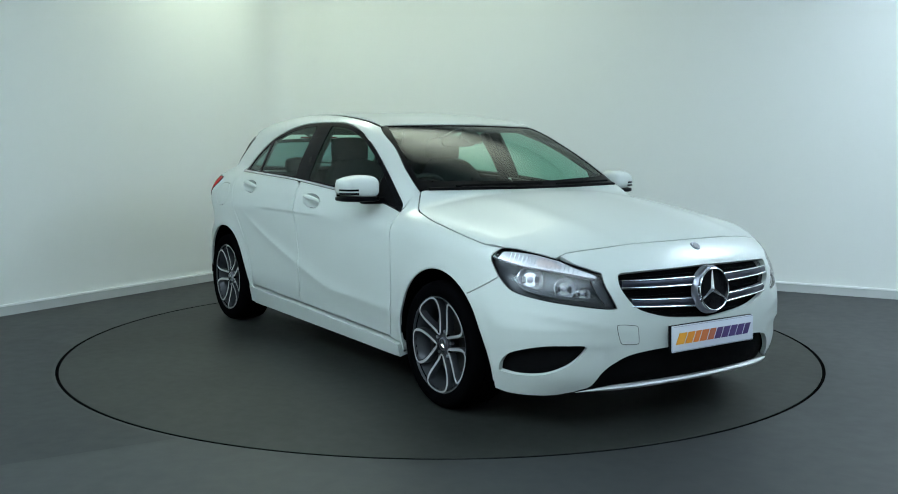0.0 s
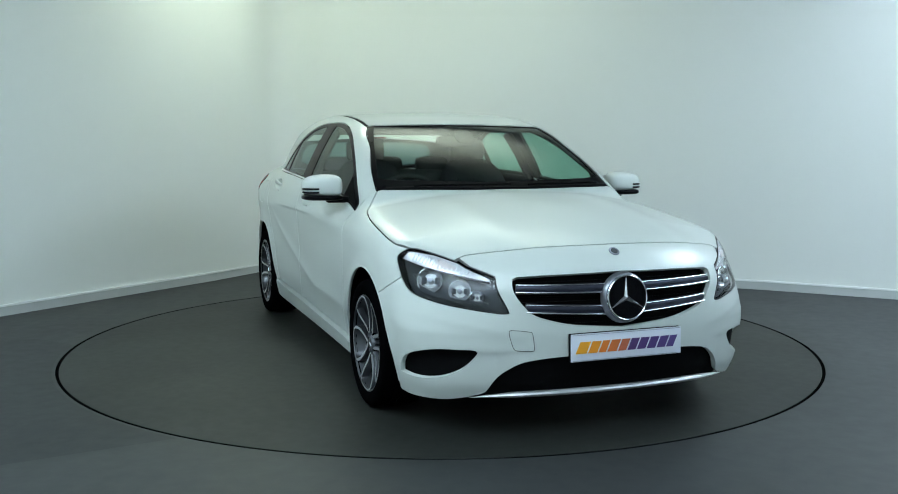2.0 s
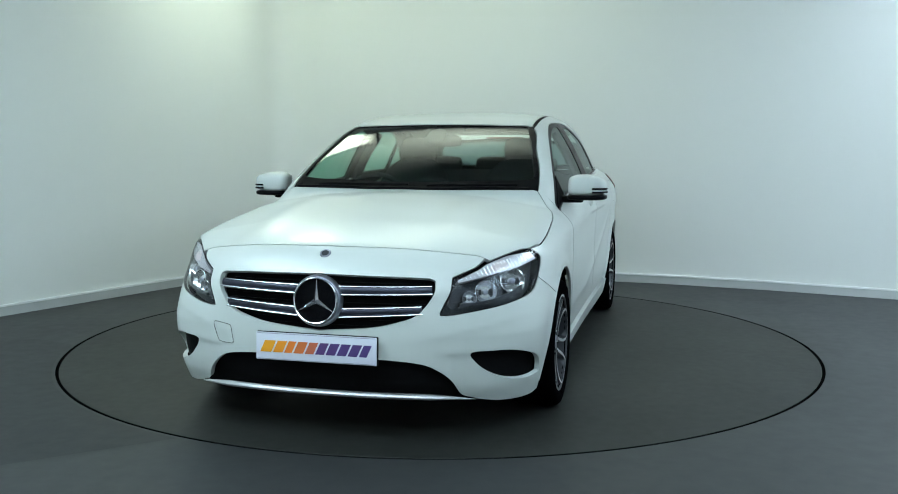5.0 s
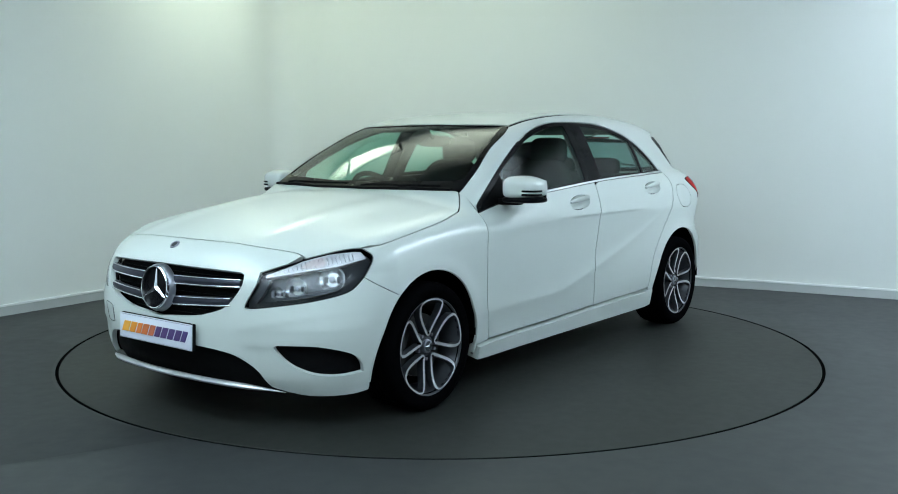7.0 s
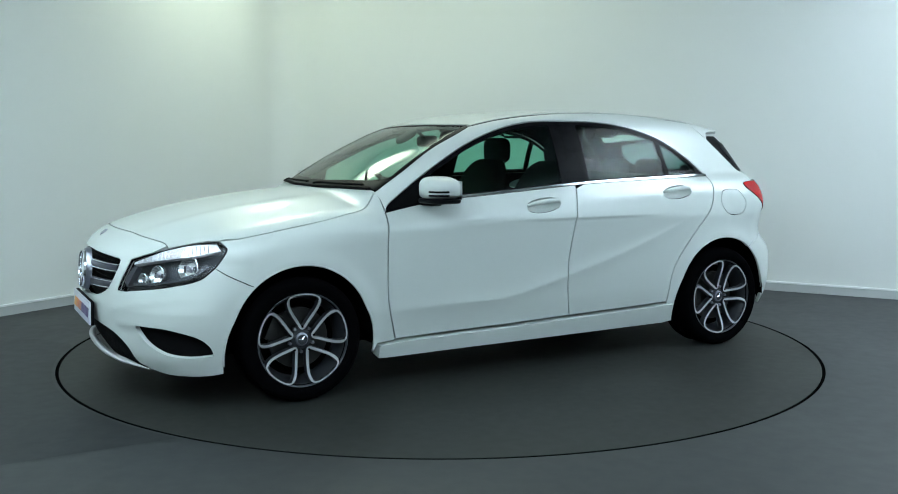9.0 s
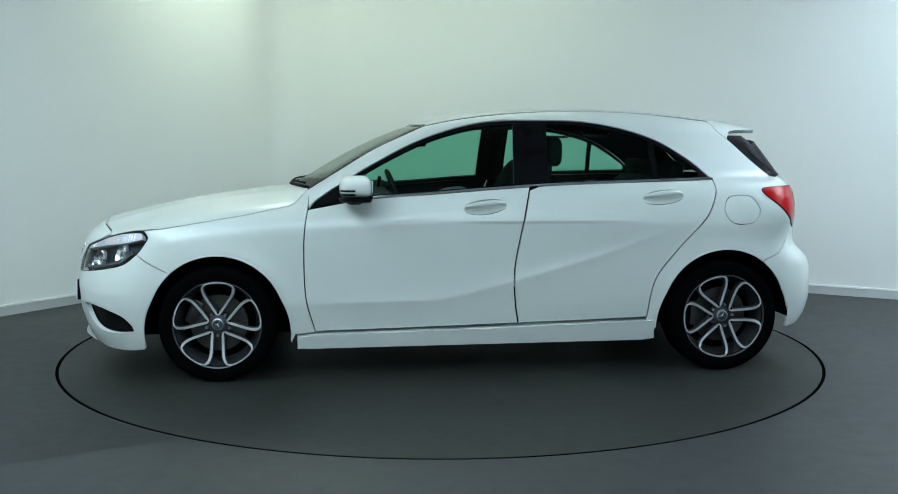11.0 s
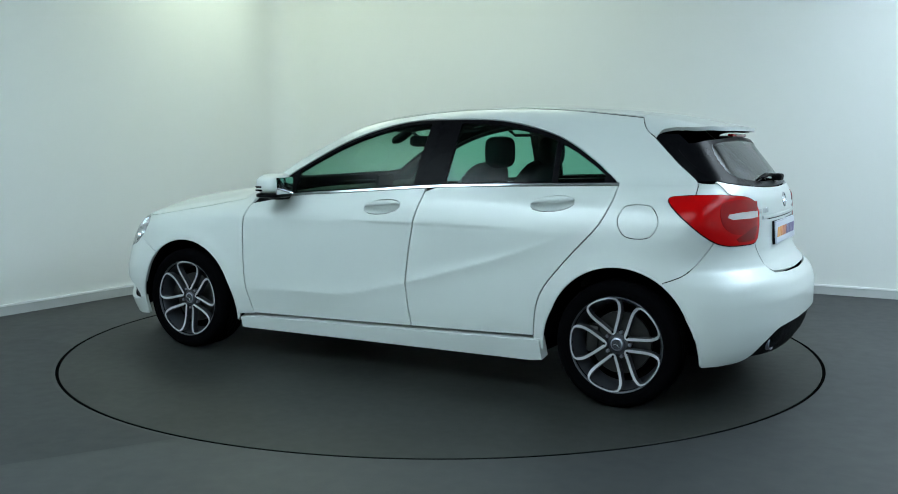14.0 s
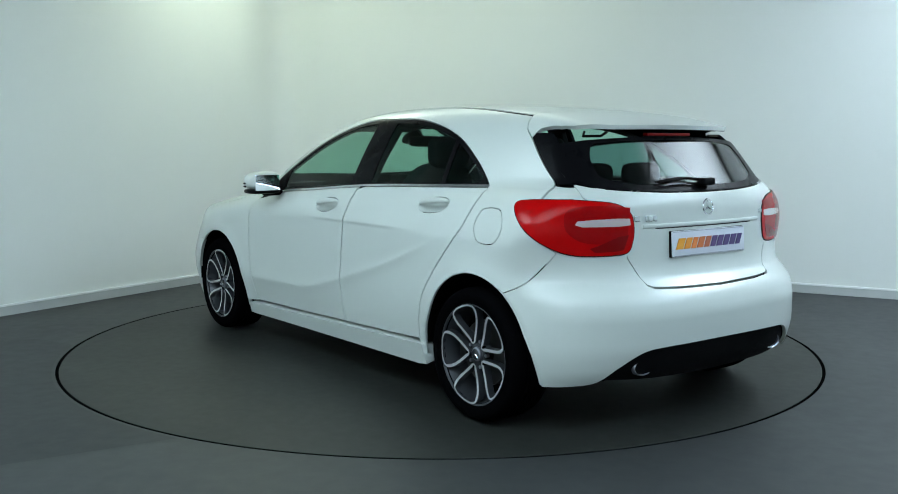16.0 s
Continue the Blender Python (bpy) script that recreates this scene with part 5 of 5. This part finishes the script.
# ---- wipers and cowl ----
foot = lift("top", np.array([(x, y) for x, y in bow((0.900, 0.64), (0.950, 0.45), (1.000, 0.2), (1.012, 0.0), (1.000, -0.2), (0.950, -0.45), (0.900, -0.64), n=5)]))
part("cowl", tube(foot + (0.006, 0, 0.001), 0.01, 8, flat_to=(0.016, 0.008)), BLACK, car, "black plastic cowl under the windscreen")
for y0, y1 in ((-0.50, 0.02), (0.12, 0.58)):
    uv = np.array([(1.008 - 0.27 * (y0 + (y1 - y0) * t) ** 2 - 0.010 * (t > 0.1), y0 + (y1 - y0) * t) for t in np.linspace(0, 1, 10)])
    q = lift("top", uv)
    part("wiper_arm", tube(q + outward(q) * 0.016, 0.006, 8), BLACK, car, "black windscreen wiper")

# ---- cabin ----


def build_cabin():
    def board(v):
        return (v.x, v.y, v.z * (1 - 0.25 * max(0, v.x / 0.25)))

    dash = part("dashboard", ball(0.45, (0.24, 0.70, 0.13), (0.665, 0, 0.845), 36, 18, board), TRIM, car, "dark moulded dashboard")
    part("instrument_hood", ball(0.6, (0.10, 0.19, 0.05), (0.52, -0.36, 0.945)), TRIM, dash)
    part("centre_screen", box(0.02, 0.17, 0.10, (0.505, 0, 0.985), 0.006, turn=(0, -12, 0)), GLOSSBLACK, dash)
    for y in (-0.50, -0.05, 0.06, 0.50):
        bm = lathe([(0.020, 0.0), (0.030, 0.008), (0.036, 0.0)], 24, "x", at=(-0.0, 0, 0))
        bmesh.ops.translate(bm, verts=bm.verts, vec=(0.425, y, 0.875))
        part("air_vent", bm, SATIN, dash)
    a = np.linspace(0, 2 * math.pi, 40, endpoint=False)
    tilt = pose(0.365, -0.36, 0.885, 0, -66, 0)
    rim = tube([tilt @ Vector((0.182 * math.cos(k), 0.182 * math.sin(k), 0)) for k in a], 0.016, 10, closed=True)
    wheel = part("steering_wheel", rim, TRIM, car, "dark three-spoke steering wheel")
    bm = ball(0.7, (0.062, 0.075, 0.028), (0, 0, -0.01))
    bmesh.ops.transform(bm, matrix=tilt, verts=bm.verts)
    part("steering_hub", bm, TRIM, wheel)
    for k in (0, 90, 180):
        bm = box(0.13, 0.03, 0.014, (0.11, 0, -0.006), 0.004)
        bmesh.ops.transform(bm, matrix=tilt @ pose(0, 0, 0, 0, 0, k + 90), verts=bm.verts)
        part("steering_spoke", bm, SATIN, wheel)
    part("steering_column", tube([(0.40, -0.36, 0.87), (0.66, -0.36, 0.74)], 0.04, 12), TRIM, wheel)
    for s in (1, -1):
        seat = part("front_seat", ball(0.45, (0.27, 0.26, 0.085), (0.04, s * 0.36, 0.485)), FABRIC, car, "dark cloth front seat")

        def back(v):
            k = 1 - 0.25 * max(0, v.z / 0.33) ** 2
            return (v.x - 0.42 * (v.z + 0.3) + 0.02, v.y * k, v.z)

        part("backrest", ball(0.5, (0.075, 0.255, 0.33), (-0.185, s * 0.36, 0.80), 28, 22, back), FABRIC, seat)
        part("headrest", ball(0.55, (0.05, 0.125, 0.085), (-0.485, s * 0.36, 1.185)), FABRIC, seat)
        for d in (-0.05, 0.05):
            part("headrest_post", tube([(-0.455, s * 0.36 + d, 1.06), (-0.480, s * 0.36 + d, 1.15)], 0.006, 8), SATIN, seat)
        part("bolster", ball(0.6, (0.20, 0.05, 0.06), (0.03, s * 0.36 + 0.21, 0.545)), FABRIC, seat)
    bench = part("rear_bench", ball(0.4, (0.24, 0.62, 0.08), (-0.80, 0, 0.50)), FABRIC, car, "dark cloth rear bench")

    def lean(v):
        return (v.x - 0.35 * (v.z + 0.28), v.y, v.z)

    part("bench_back", ball(0.35, (0.07, 0.62, 0.28), (-0.99, 0, 0.76), 36, 18, lean), FABRIC, bench)
    for y in (-0.36, 0.0, 0.36):
        part("headrest", ball(0.55, (0.045, 0.125, 0.060), (-1.205, y, 1.075)), FABRIC, bench)
    part("parcel_shelf", box(0.42, 1.06, 0.02, (-1.47, 0, 0.985), 0.006), TRIM, car)
    mirror = part("cabin_mirror", ball(0.5, (0.018, 0.12, 0.034), (0.235, 0, 1.245)), TRIM, car, "interior mirror")
    part("mirror_stem", tube([(0.245, 0, 1.26), (0.315, 0, 1.315)], 0.010, 8), TRIM, mirror)
    part("sensor_box", ball(0.6, (0.055, 0.055, 0.022), (0.375, 0, 1.272), cut=lambda v: (v.x, v.y, v.z - 0.55 * v.x)), TRIM, car)
    for s in (1, -1):
        part("sun_visor", box(0.14, 0.38, 0.016, (0.155, s * 0.32, 1.315), 0.006, turn=(0, 8, 0)), HEADLINING, car)
        pts = lift("side", np.array([(-0.29, 1.01), (-0.31, 1.18), (-0.33, 1.33)]))
        pts = (pts - outward(pts) * 0.05) * (1, s, 1)
        part("pillar_trim", tube(pts, 0.05, 10, flat_to=(0.05, 0.03)), TRIM, car)
        part("grab_handle", tube([(-0.62, s * 0.53, 1.30), (-0.64, s * 0.50, 1.275), (-0.78, s * 0.50, 1.275), (-0.80, s * 0.53, 1.30)], 0.008, 8), HEADLINING, car)
    part("centre_console", box(0.75, 0.20, 0.28, (0.12, 0, 0.48), 0.03), TRIM, car)


build_cabin()


def motions():
    """The turntable turns clockwise from rest, and carries the car with it."""
    turn = [(0.0, -56.6), (0.5, -57.5), (1.0, -60.1), (1.5, -64.0), (2.0, -69.7), (2.5, -75.4), (3.0, -81.5), (3.5, -87.25), (4.0, -93.3), (4.5, -99.05), (5.0, -105.1),
            (5.5, -110.9), (6.0, -116.6), (6.5, -122.4), (7.0, -128.1), (7.5, -133.9), (8.0, -139.85), (8.5, -145.5), (9.0, -151.45), (9.5, -157.2), (10.0, -163.0), (10.5, -168.8),
            (11.0, -174.6), (11.5, -180.4), (12.0, -186.3), (12.5, -191.95), (13.0, -197.95), (13.5, -203.65), (14.0, -209.7), (14.5, -215.4), (15.0, -221.4), (15.5, -227.1), (16.0, -233.15)]
    walk(turntable, [(t, pose(0, 0, 0, 0, 0, a)) for t, a in turn])
    walk(car, [(t, pose(0, 0, 0, 0, 0, a) @ pose(-0.112, 0.040, 0)) for t, a in turn])


motions()
